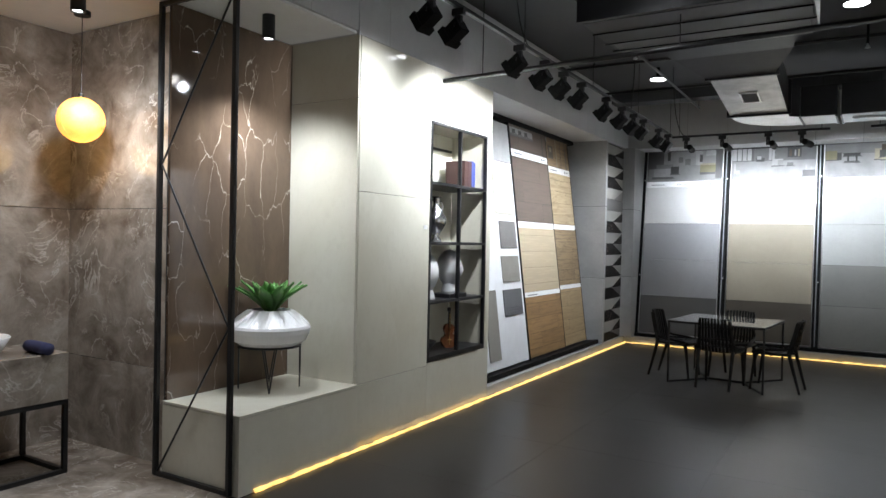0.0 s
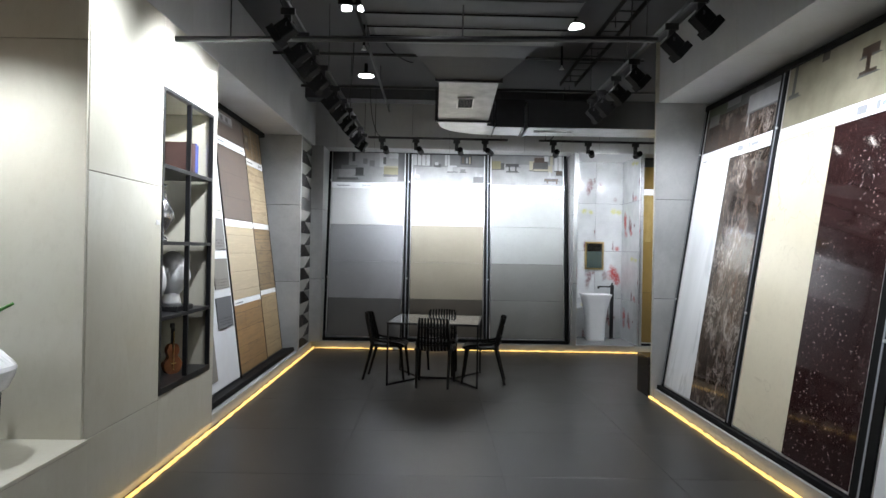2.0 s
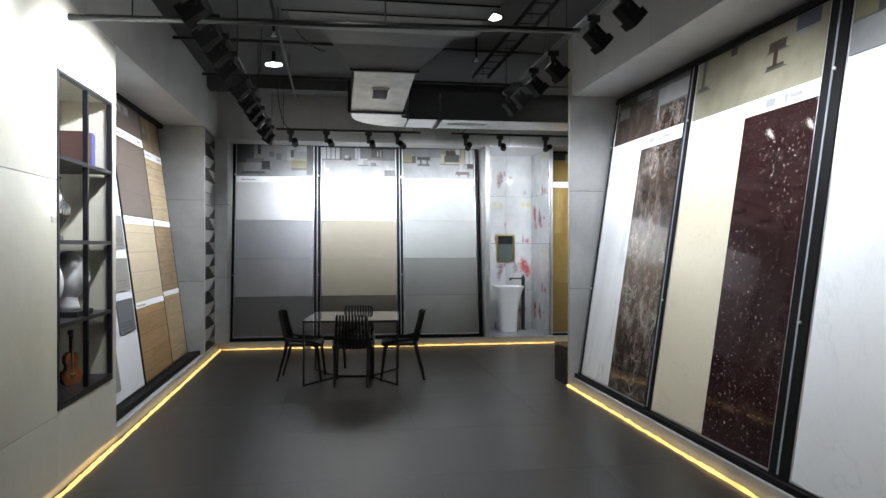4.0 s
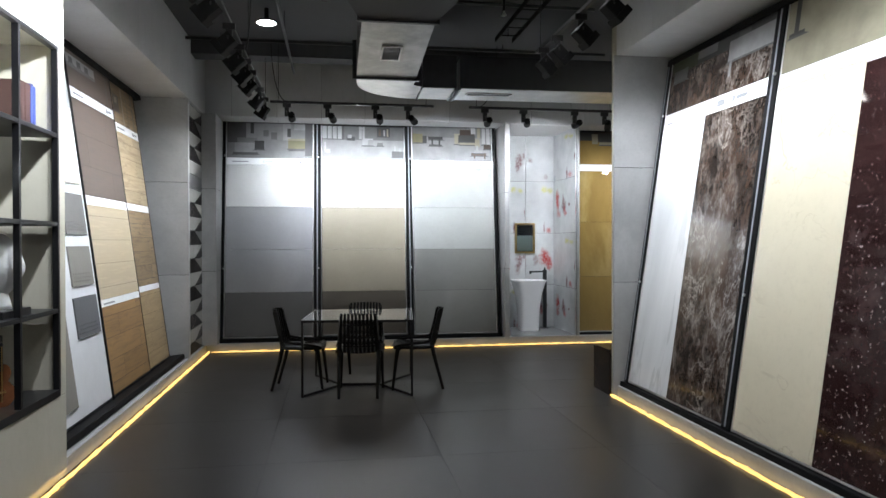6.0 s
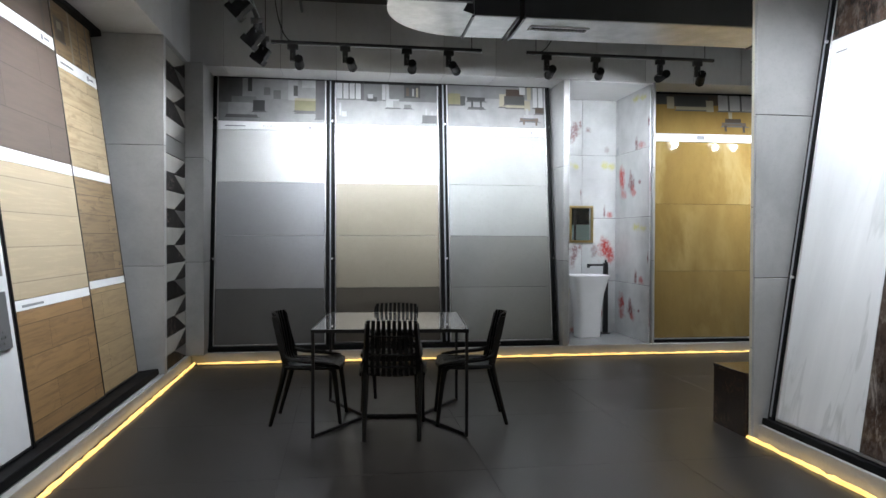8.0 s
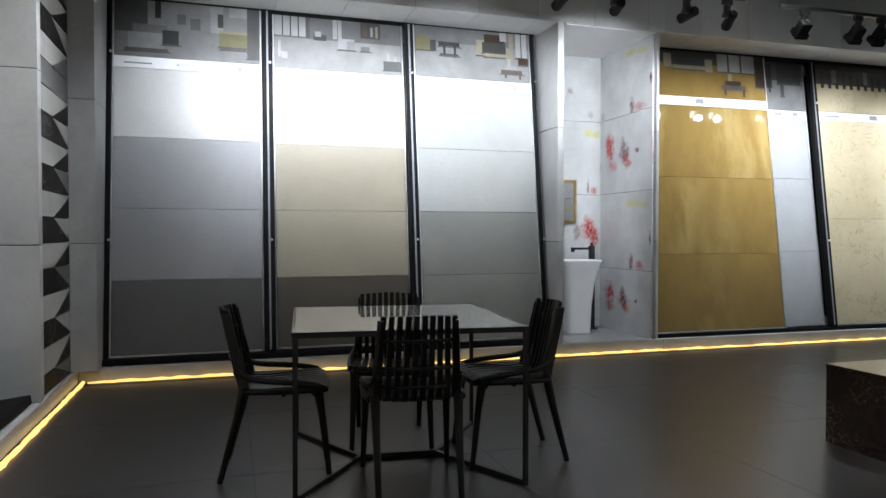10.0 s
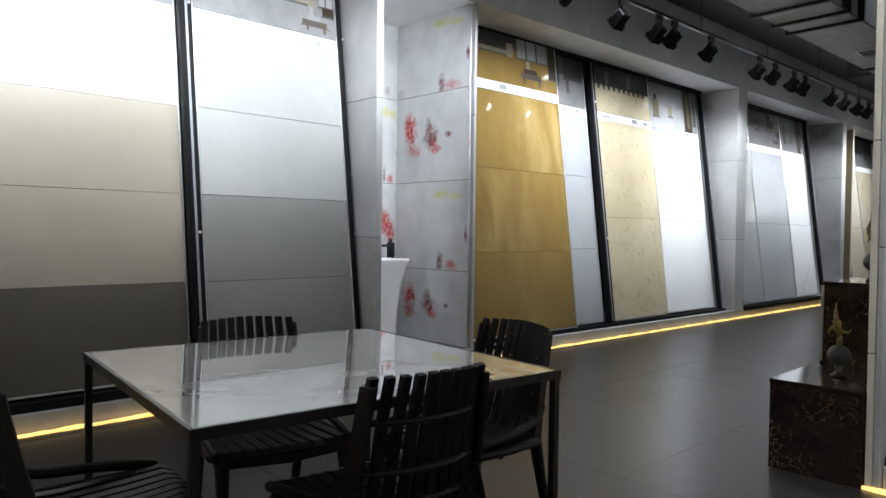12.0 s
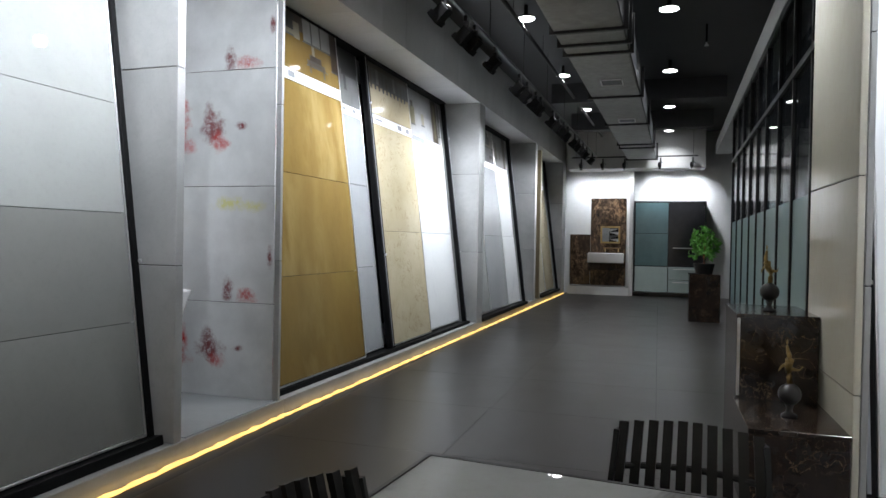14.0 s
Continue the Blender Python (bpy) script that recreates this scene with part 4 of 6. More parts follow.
HEAD, PIC = (2.433, 2.53), (2.532, 3.05)
NG = "sliding tile panels on the wall ahead"
for x, dy, mats, lab, sd in (
        (-2.93, 0.08, (M_G3, M_G2, M_G2, M_G1), "leaning panel of grey matt tiles, dark to light", "sofa"),
        (-1.605, 0.13, (M_B3, M_B2, M_B2, M_B1), "leaning panel of beige matt tiles above an olive-brown row", "windows"),
        (-0.29, 0.07, (M_P2, M_P2, M_P1, M_P1), "leaning panel of glossy pale grey tiles", "lounge")):
    display_panel(at_far(x, dy), 1.2, four(mats, 1.2), [(0, 1.2, *HEAD)], PIC, lab, NG, marks=marks_for(1.2, HEAD[0]), room=sd)


def lettering(parent, text, x, z, size):
    """Small printed words on a header strip."""
    c = bpy.data.curves.new("printed_words", "FONT")
    c.body, c.size, c.extrude = text, size, 0.0003
    c.materials.append(M_GREYT)
    shape = bpy.data.objects.new("printed_words", c)
    scene.collection.objects.link(shape)
    me = bpy.data.meshes.new_from_object(shape.evaluated_get(bpy.context.evaluated_depsgraph_get()))
    bpy.data.objects.remove(shape)
    o = new("printed_words", me)
    o.parent = parent
    o.matrix_basis = pose(x, -0.0008, z, 90, 0, 0)


for p in [o for o in bpy.data.objects if o.get("group") == NG]:
    lettering(p, "SCS THIN TILES", 0.5, 2.466, 0.036)
rack("black steel rack of the three leaning tile panels", at_far(0, 0.06), [(-2.99, -2.945), (-1.715, -1.62), (-0.39, -0.305), (0.918, 0.958)], -2.99, 0.98, "display racks")


# passage bays
def at_cor(x, dy=0.0, z=0.16):
    return COR @ pose(x, 11.19 + dy, z, -LEAN, 0, 0)


CG = "leaning tile panels along the passage"
display_panel(at_cor(2.16, 0.07), 1.63, [(0, 1.63, a, b, M_GOLD) for a, b in ((0, 0.81), (0.81, 1.64), (1.64, 2.43))], [(0, 1.63, 2.433, 2.545)], PIC, "leaning panel of polished golden ochre slabs", CG, trim=M_ALU, marks=[(0.7, 0.8, 2.46, 2.51)], room="settee", floor_mat=M_GOLD)
display_panel(at_cor(3.67, 0.16), 0.74, [(0, 0.74, a, b, M_GREYS) for a, b in ((0, 0.83), (0.83, 1.66), (1.66, 2.36))], [(0, 0.74, 2.362, 2.46)], (2.462, 3.03), "leaning panel of grey slabs half hidden behind its neighbour", CG, marks=[(0.3, 0.4, 2.4, 2.43), (0.55, 0.62, 2.4, 2.44)], room="armchairs")
display_panel(at_cor(4.53, 0.1), 1.18, [(0, 1.18, a, b, M_TRAV) for a, b in ((0, 1.2), (1.2, 2.36))], [(0, 1.18, 2.362, 2.46)], (2.462, 3.03), "leaning panel of beige fossil-pattern slabs", CG, marks=[(0.1, 0.3, 2.4, 2.42), (0.75, 0.86, 2.39, 2.44), (1.0, 1.1, 2.39, 2.44)], room="hall", floor_mat=M_TRAV)
display_panel(at_cor(5.74, 0.16), 1.3, [(0, 1.3, a, b, M_WHITET) for a, b in ((0, 1.2), (1.2, 2.36))], [(0, 1.3, 2.362, 2.44)], (2.442, 3.03), "leaning panel of white polished slabs with grey veins", CG, marks=[(0, 0.6, 2.37, 2.435), (0.95, 1.05, 2.39, 2.43)], room="bottles")
rack("black steel rack along the passage", at_cor(0, 0.08), [(2.134, 2.147), (4.42, 4.51), (7.06, 7.12)], 2.134, 7.12, "display racks")
for x, w, mt, lab, sd in ((7.62, 0.86, M_P1, "leaning panel of pale glossy slabs in the passage", "armchairs"), (8.51, 1.2, M_GREYS, "leaning panel of grey clouded slabs in the passage", "lounge"), (9.74, 0.9, M_WHITET, "leaning panel of white glossy slabs in the passage", "bottles")):
    display_panel(at_cor(x, 0.08), w, [(0, w, 0, 1.2, mt), (0, w, 1.2, 2.36, mt)], [(0, w, 2.362, 2.46)], (2.462, 3.03), lab, CG, room=sd)
rack("black steel rack deeper in the passage", at_cor(0), [(7.52, 7.6), (10.66, 10.74)], 7.52, 10.74, "display racks", knobs=False)
for x, w, mt, lab, sd in ((12.2, 1.1, M_CREAMW, "leaning panel of ivory slabs far down the passage", "cream_room"), (13.35, 1.1, M_TRAV, "leaning panel of beige slabs far down the passage", "armchairs")):
    display_panel(at_cor(x, 0.08), w, [(0, w, 0, 1.2, mt), (0, w, 1.2, 2.36, mt)], [(0, w, 2.362, 2.46)], (2.462, 3.03), lab, CG, room=sd)
rack("black steel rack at the far end of the passage", at_cor(0), [(12.1, 12.17), (14.48, 14.55)], 12.1, 14.55, "display racks", knobs=False)
sl = thing("standing_slab", COR @ pose(11.72, YF + 0.05, PLINTH), "tall dull brown slab standing on edge against the pier", "stone slab")
part("slab_face", boxes((-0.02, 0.02, -0.08, 0.45, 0, 3.0), bevel=0.004), M_DULL, sl)
part("slab_edge", boxes((-0.021, 0.021, -0.095, -0.082, 0, 3.0)), M_CREAMW, sl, "pale cut edge")

# slab bay opposite
LE = 8.4


def at_east(y, dx=0.0):
    return pose(1.325 + dx, y, 0.165, -LE, 0, -90)


EG = "leaning slab panels on the side wall"
display_panel(at_east(7.635), 1.575, [(0, 0.735, 0, 2.44, M_WMARB), (0.735, 1.575, 0, 2.42, M_BREC)], [(0, 0.735, 2.442, 2.55), (0.735, 1.575, 2.422, 2.55)], (2.552, 3.08), "leaning panel, white veined slab beside brown breccia slab", EG, marks=[(0.06, 0.16, 2.45, 2.46), (0.9, 1.01, 2.46, 2.51), (1.12, 1.16, 2.46, 2.51), (1.18, 1.32, 2.47, 2.5)], room="marble_room", floor_mat=M_BREC)
display_panel(at_east(5.92), 1.63, [(0, 0.815, 0, 2.43, M_CREAMW), (0.815, 1.63, 0, 2.41, M_MAROON)], [(0, 0.815, 2.432, 2.53), (0.815, 1.63, 2.412, 2.53)], (2.532, 3.08), "leaning panel, ivory slab beside speckled maroon slab", EG, marks=[(1.06, 1.17, 2.44, 2.5), (1.27, 1.31, 2.44, 2.5), (1.33, 1.46, 2.455, 2.485)], room="cream_room")
display_panel(at_east(4.07), 1.51, [(0, 1.56, 0, 2.6, M_WHITET)], [], (2.602, 3.03), "leaning panel with one large white polished slab", EG, room="lounge")
display_panel(at_east(2.4), 1.56, [(0, 1.56, 0, 2.6, M_P1)], [], (2.602, 3.03), "leaning panel with one pale slab", EG, room="armchairs")
rack("black steel rack of the leaning slabs", at_east(0), [(-7.718, -7.652), (-6.05, -5.935), (-4.275, -4.085), (-2.54, -2.42), (-0.82, -0.7)], -7.718, -0.7, "display racks")

# wood bay
LW = 7.4


def at_west(y, dx=0.0):
    return pose(-3.30 + dx, y, 0.18, -LW, 0, 90)


WG = "leaning wood-look tile panels"
display_panel(at_west(7.69), 1.2, [(0, 1.2, 0.0, 0.757, M_W3), (0, 1.2, 0.822, 1.65, M_W2), (0, 1.2, 1.732, 2.575, M_W1)], [(0, 1.2, 0.759, 0.82), (0, 1.2, 1.652, 1.73), (0, 1.2, 2.577, 2.665)], (2.667, 3.0), "leaning panel of brown, pale oak and chestnut plank tiles", WG, trim=M_BLACK, marks=[(0.1, 0.4, 0.775, 0.79), (0.1, 0.35, 2.61, 2.625), (0.98, 1.01, 2.6, 2.64), (1.03, 1.12, 2.612, 2.628)], room="bench", floor_mat=M_W1)
display_panel(at_west(8.915, -0.015), 0.88, [(0, 0.88, 0.0, 0.795, M_W6), (0, 0.88, 0.857, 1.658, M_W5), (0, 0.88, 1.732, 2.48, M_W4)], [(0, 0.88, 0.797, 0.855), (0, 0.88, 1.66, 1.73), (0, 0.88, 2.482, 2.57)], (2.572, 3.0), "leaning panel of knotty oak plank tiles in three tones", WG, trim=M_BLACK, marks=[(0.1, 0.35, 2.515, 2.53), (0.66, 0.69, 2.505, 2.545), (0.71, 0.8, 2.518, 2.533)], room="guitar", floor_mat=M_W5)
bd = display_panel(at_west(6.46, 0.01), 1.17, [(0, 1.17, 0, 2.45, M_BOARD), (0, 1.17, 2.452, 2.95, M_CONC)], [], None, "white leaning board with grey tile samples", "", trim=M_BLACK)
for z0, h, w, mt in ((0.575, 0.315, 0.5, M_S3), (0.975, 0.315, 0.47, M_S2), (1.385, 0.33, 0.44, M_S1), (1.8, 0.62, 0.5, M_CREAM)):
    t = part("sample_tile", boxes((1.1 - w, 1.1, -0.014, -0.001, z0, z0 + h), bevel=0.002), mt, bd, "textured grey sample tile" if z0 < 1.7 else "pale sample tile")
    if z0 < 1.7:
        bm = bmesh.new()
        for i in range(3):
            for j in range(9):
                cx, cz = 1.1 - w + 0.03 + (j + 0.5 * (i % 2)) * (w - 0.06) / 9.5, z0 + 0.03 + i * 0.03
                box(bm, cx, cx + 0.02, -0.0175, -0.013, cz, cz + 0.014)
        part("raised_dots", bm, mt, t)
part("sample_tile", boxes((0.12, 0.4, -0.014, -0.001, 0.1, 0.9), bevel=0.002), M_S2, bd, "tall grey sample tile")
rack("black steel rail of the wood tile bay", pose(-3.29, 0, 0.18, -LW, 0, 90), [(7.635, 7.66)], 6.22, 9.98, "display racks", top=3.0, front=0.1, knobs=False)

# patterned strip of black, grey and pale triangles
tri = setting("wall_triangles", boxes((-3.3, -3.185, 10.1, 11.0, PLINTH, SOFFIT)), M_GROUT, "wall strip of black, grey and pale geometric tiles", "wall")
TP = 0.3475


def tri_piece(pts, mt):
    bm = bmesh.new()
    f = [bm.verts.new((-3.165, 10.105 + y * 0.89, z)) for y, z in pts]
    b = [bm.verts.new((-3.19, 10.105 + y * 0.89, z)) for y, z in pts]
    bm.faces.new(f)
    bm.faces.new(b[::-1])
    for i in range(len(f)):
        j = (i + 1) % len(f)
        bm.faces.new((f[i], b[i], b[j], f[j]))
    bmesh.ops.recalc_face_normals(bm, faces=bm.faces)
    part("tile", bm, mt, tri)


for i in range(9):
    z = PLINTH - 0.04 + i * TP
    zt = min(z + TP, SOFFIT - 0.02)
    zb = max(z, PLINTH)
    mid = z + TP * 0.5
    g = 0.004
    tri_piece([(0, zb + g), (1.065, zb + g), (0.46, mid - g), (0, mid - g)], M_TRI_K if i != 6 else M_TRI_G)
    tri_piece([(1, zb + 2 * g), (1, mid - g), (0.48, mid - g)], M_TRI_W if i % 2 else M_TRI_G)
    tri_piece([(0, mid + g), (0.46, mid + g), (1.065, zt - g), (0, zt - g)], M_TRI_W)
    tri_piece([(0.48, mid + g), (1, mid + g), (1, zt - 2 * g)], M_TRI_K if i != 6 else M_TRI_G)


# ---- shelf wall ----
clad_wall("wall_shelf_front_south", -3.6, XL, 3.97, 5.0, [0, 0.5, 2.0, SOFFIT], M_CREAM, "polished cream tile wall beside the shelf", gap=0.002)
setting("wall_shelf_below", boxes((-3.6, XL, 5.0, 6.2, 0, 0.525), bevel=0.002), M_CREAM, "polished cream tile wall under the shelf", "wall")
setting("wall_shelf_above", boxes((-3.6, XL, 5.0, 6.2, 2.715, SOFFIT), bevel=0.002), M_CREAM, "polished cream tile wall above the shelf", "wall")
setting("wall_shelf_side", boxes((-3.598, XL, 6.1, 6.2, 0.526, 2.714), bevel=0.002), M_CREAM, "polished cream tile return beside the shelf", "wall")
setting("wall_shelf_return", boxes((-4.2, -3.6, 6.1, 6.2, 0, SOFFIT)), M_CONC, "grey return behind the sample board", "wall")
setting("wall_shelf_back", boxes((-3.62, -3.56, 5.0, 6.1, 0.525, 2.715)), M_CREAM, "cream tile back of the shelf recess", "wall")
sh = thing("wall_shelf", (XL, 5.0, 0.525), "black steel shelf with eight open boxes set in the tile wall", "shelf")
W_, H_ = 1.1, 2.19
part("frame_stile", boxes((-0.4, 0.006, 0.002, 0.028, 0.002, H_ - 0.002), bevel=0.002), M_BLACK, sh)
part("frame_stile", boxes((-0.03, 0.006, W_ - 0.028, W_ - 0.002, 0.002, H_ - 0.002), bevel=0.002), M_BLACK, sh)
part("frame_rail", boxes((-0.43, 0.006, 0.028, W_ - 0.028, 0.002, 0.05), bevel=0.002), M_BLACK, sh)
part("frame_rail", boxes((-0.03, 0.006, 0.028, W_ - 0.028, H_ - 0.028, H_ - 0.002), bevel=0.002), M_BLACK, sh)
part("divider", boxes((-0.03, 0.004, 0.54, 0.565, 0.05, H_ - 0.028)), M_BLACK, sh)
part("divider", boxes((-0.43, -0.41, 0.54, 0.565, 0.05, H_ - 0.028)), M_BLACK, sh)
for z in (0.54, 1.08, 1.63):
    part("shelf_board", boxes((-0.43, 0.003, 0.028, W_ - 0.028, z - 0.014, z + 0.014), bevel=0.002), M_BLACK, sh)
part("rear_rail", boxes((-0.43, -0.41, 0.028, W_ - 0.028, H_ - 0.16, H_ - 0.135)), M_BLACK, sh)
S0 = 0.525


def book(y, w, h, d, mt, lab, lean=0):
    e = thing("book", pose(XL - 0.10, y, S0 + 1.644, 0, 0, lean), lab, "book", "books on the shelf")
    part("cover", boxes((-d, 0, 0, 0.004, 0, h), (-d, 0, w - 0.004, w, 0, h), (-0.004, 0.0, 0.004, w - 0.004, 0, h)), mt, e)
    part("pages", boxes((-d + 0.006, -0.005, 0.0045, w - 0.0045, 0.006, h - 0.006)), M_PAPER, e, "cream page block")


book(5.80, 0.075, 0.27, 0.22, M_BOOKB, "thick brown cloth-bound book standing on the shelf")
book(5.88, 0.07, 0.27, 0.22, M_BOOKB, "thick brown cloth-bound book standing on the shelf")
book(5.955, 0.035, 0.28, 0.2, M_BOOKU, "blue cloth-bound book standing on the shelf")
book(5.994, 0.03, 0.27, 0.2, M_BOOKU, "blue cloth-bound book standing on the shelf")

bm = lathe(bmesh.new(), [(0.055, 0), (0.06, 0.02), (0.03, 0.05), (0.05, 0.09), (0.10, 0.17), (0.105, 0.22), (0.06, 0.30), (0.032, 0.35), (0.035, 0.40), (0.05, 0.43), (0.04, 0.43), (0.025, 0.37)], 28)
v = thing("silver_vase", (XL - 0.15, 5.35, S0 + 1.094), "silver metal vase with two curled handles on the shelf", "vase")
part("vase_body", bm, M_SILVER, v, smooth=True)
for s in (-1, 1):
    part("vase_handle", tube(bmesh.new(), bez((0, s * 0.035, 0.39), (0, s * 0.13, 0.42), (0, s * 0.15, 0.28), (0, s * 0.095, 0.2)), 0.008), M_SILVER, v)


def head_form(m, label):
    """An abstract silver head: a smooth egg with a brow, nose and neck."""
    bm = bmesh.new()
    bmesh.ops.create_icosphere(bm, subdivisions=4, radius=1)
    for w in bm.verts:
        x, y, z = w.co
        r = 1.0
        if z < -0.2:
            r *= 1 - 0.22 * min(1, (-z - 0.2) / 0.8)
        nose = math.exp(-((y / 0.16) ** 2) - ((z + 0.12) / 0.22) ** 2) * 0.16 * (x > 0)
        brow = math.exp(-((z - 0.14) / 0.1) ** 2 - (y / 0.5) ** 2) * 0.05 * (x > 0)
        eye = -0.07 * sum(math.exp(-(((y - s) / 0.14) ** 2) - ((z - 0.02) / 0.09) ** 2) for s in (-0.3, 0.3)) * (x > 0)
        lip = 0.05 * math.exp(-((y / 0.2) ** 2) - ((z + 0.48) / 0.07) ** 2) * (x > 0)
        fold = 0.02 * math.sin(14 * y + 6 * z) * (z > 0.25)
        k = r + nose + brow + eye + lip + fold
        w.co = Vector((x * 0.125 * k, y * 0.105 * r, z * 0.185 + 0.24))
    lathe(bm, [(0.075, 0.0), (0.07, 0.03), (0.055, 0.09), (0.06, 0.14)], 24)
    bm.to_mesh(me := bpy.data.meshes.new("head_sculpture"))
    bm.free()
    me.materials.append(M_CHROME)
    me.shade_smooth()
    e = new("head_sculpture", me)
    e.matrix_world = m
    return tagged(e, label, "sculpture")


head_form(pose(XL - 0.15, 5.62, S0 + 0.554 + 0.04, 0, 0, 25), "abstract silver head on a black base in the shelf")
b = thing("sculpture_base", (XL - 0.15, 5.62, S0 + 0.554), "flat black base under the silver head", "base")
part("block", boxes((-0.11, 0.11, -0.17, 0.17, 0, 0.04), bevel=0.004), M_BLACK, b)
head_form(pose(XL - 0.16, 5.24, S0 + 0.554, 0, 0, -60), "abstract silver head standing beside the shelf frame")
vi = thing("violin_ornament", pose(XL - 0.14, 5.62, S0 + 0.05, 0, 0, -35), "small copper violin ornament standing in the lowest box", "ornament")
bm = bmesh.new()
n = 36
ring = []
for k in range(n):
    a = 2 * math.pi * k / n
    z = 0.12 - 0.12 * math.cos(a)
    w = 0.075 * abs(math.sin(a)) ** 0.6 * (1 - 0.38 * math.exp(-((z - 0.135) / 0.035) ** 2)) * (1.15 if z < 0.12 else 0.85)
    ring.append((math.copysign(w, math.sin(a)), z))
f = [bm.verts.new((0.02, y, z)) for y, z in ring]
g = [bm.verts.new((-0.02, y, z)) for y, z in ring]
bm.faces.new(f)
bm.faces.new(g[::-1])
for k in range(n):
    bm.faces.new((f[k], g[k], g[(k + 1) % n], f[(k + 1) % n]))
bmesh.ops.recalc_face_normals(bm, faces=bm.faces)
part("violin_body", bm, M_COPPER, vi)
part("violin_neck", boxes((-0.008, 0.024, -0.01, 0.01, 0.2, 0.36), (-0.012, 0.012, -0.016, 0.016, 0.36, 0.40), bevel=0.003), M_BLACK, vi, "dark neck and scroll")
part("strings_bridge", boxes((0.021, 0.028, -0.02, 0.02, 0.08, 0.088), (0.024, 0.027, -0.002, 0.002, 0.03, 0.34)), M_BRASS, vi)
ob = thing("dark_bowl", (XL - 0.22, 5.3, S0 + 0.05), "dark bowl in the lowest shelf box", "bowl")
part("bowl_shell", lathe(bmesh.new(), [(0.04, 0), (0.05, 0.01), (0.1, 0.07), (0.115, 0.1), (0.105, 0.1), (0.03, 0.025)], 24), M_BLACK, ob, smooth=True)
tg = thing("label_plate", (XL + 0.001, 4.93, 1.73), "tiny grey label plate on the cream tile", "label")
part("plate", boxes((0, 0.004, -0.03, 0.03, 0, 0.035)), M_ALU, tg)

# ---- plant niche ----
pd = thing("pedestal", (-3.85, 2.775, -0.015), "long cream tile pedestal under the potted succulent", "pedestal")
part("top_slab", boxes((0, 0.74, 0, 1.19, 0.505, 0.528), bevel=0.003), M_CREAM, pd)
part("front_slab", boxes((0.72, 0.738, 0.002, 1.188, 0.016, 0.504)), M_CREAM, pd)
part("end_slab", boxes((0.0, 0.72, 0.002, 0.02, 0.016, 0.504)), M_CREAM, pd)
tiled_face("wall_niche_marble", (-3.84, 2.79, 0.0), (0, 1, 0), (0, 0, 1), [1.17], [3.2], M_BROWN, "polished dark brown marble with white veins behind the pedestal")
tiled_face("wall_niche_return", (-3.84, 3.955, 0.5), (1, 0, 0), (0, 0, 1), [0.7], [2.215, 0.485], M_CREAM, "polished cream tile return of the plant niche")
setting("niche_soffit", boxes((-6.2, XL - 0.02, 0.9, 3.93, 3.203, 3.221)), M_PAINT, "white panel ceiling over the bathroom display", "ceiling")
tiled_face("wall_alcove_north", (-5.2, 2.92, 0.0), (1, 0, 0), (0, 0, 1), [1.33], [0.68, 1.14, 1.38], M_GREYM, "polished brown-grey marble slabs on the alcove side")
tiled_face("wall_alcove_west", (-5.2, 0.9, 0.0), (0, 1, 0), (0, 0, 1), [0.85, 1.2], [0.68, 1.14, 1.38], M_GREYM, "polished grey marble slabs behind the vanity")
setting("wall_alcove_south", boxes((-6.2, XL, 0.75, 0.9, 0, 3.2)), M_PAINT, "plain wall closing the bathroom display", "wall")
setting("wall_west_south", boxes((XL - 0.15, XL, -3.0, 0.74, 0, SOFFIT - 0.03)), M_CREAM, "plain cream tile wall near the entrance", "wall")
setting("alcove_floor", boxes((-5.2, XL - 0.03, 0.9, 2.95, 0.0, 0.008)), M_GREYM, "polished grey marble floor of the bathroom display", "floor")

fr = thing("metal_screen", (0.015, 2.755, 0.008), "tall thin black steel frame with crossed braces", "screen")
for x in (-3.9, -3.19):
    part("upright", boxes((x - 0.016, x + 0.016, -0.016, 0.016, 0, 3.19), bevel=0.003), M_BLACK, fr)
for z in (0.0, 3.16):
    part("crossbar", boxes((-3.883, -3.207, -0.016, 0.016, z, z + 0.03), bevel=0.003), M_BLACK, fr)
for a, b in (((-3.88, 0, 0.03), (-3.21, 0, 1.05)), ((-3.21, 0, 1.05), (-3.88, 0, 2.1)), ((-3.88, 0, 2.1), (-3.21, 0, 3.15))):
    part("brace", tube(bmesh.new(), [a, b], 0.007, 8), M_BLACK, fr)

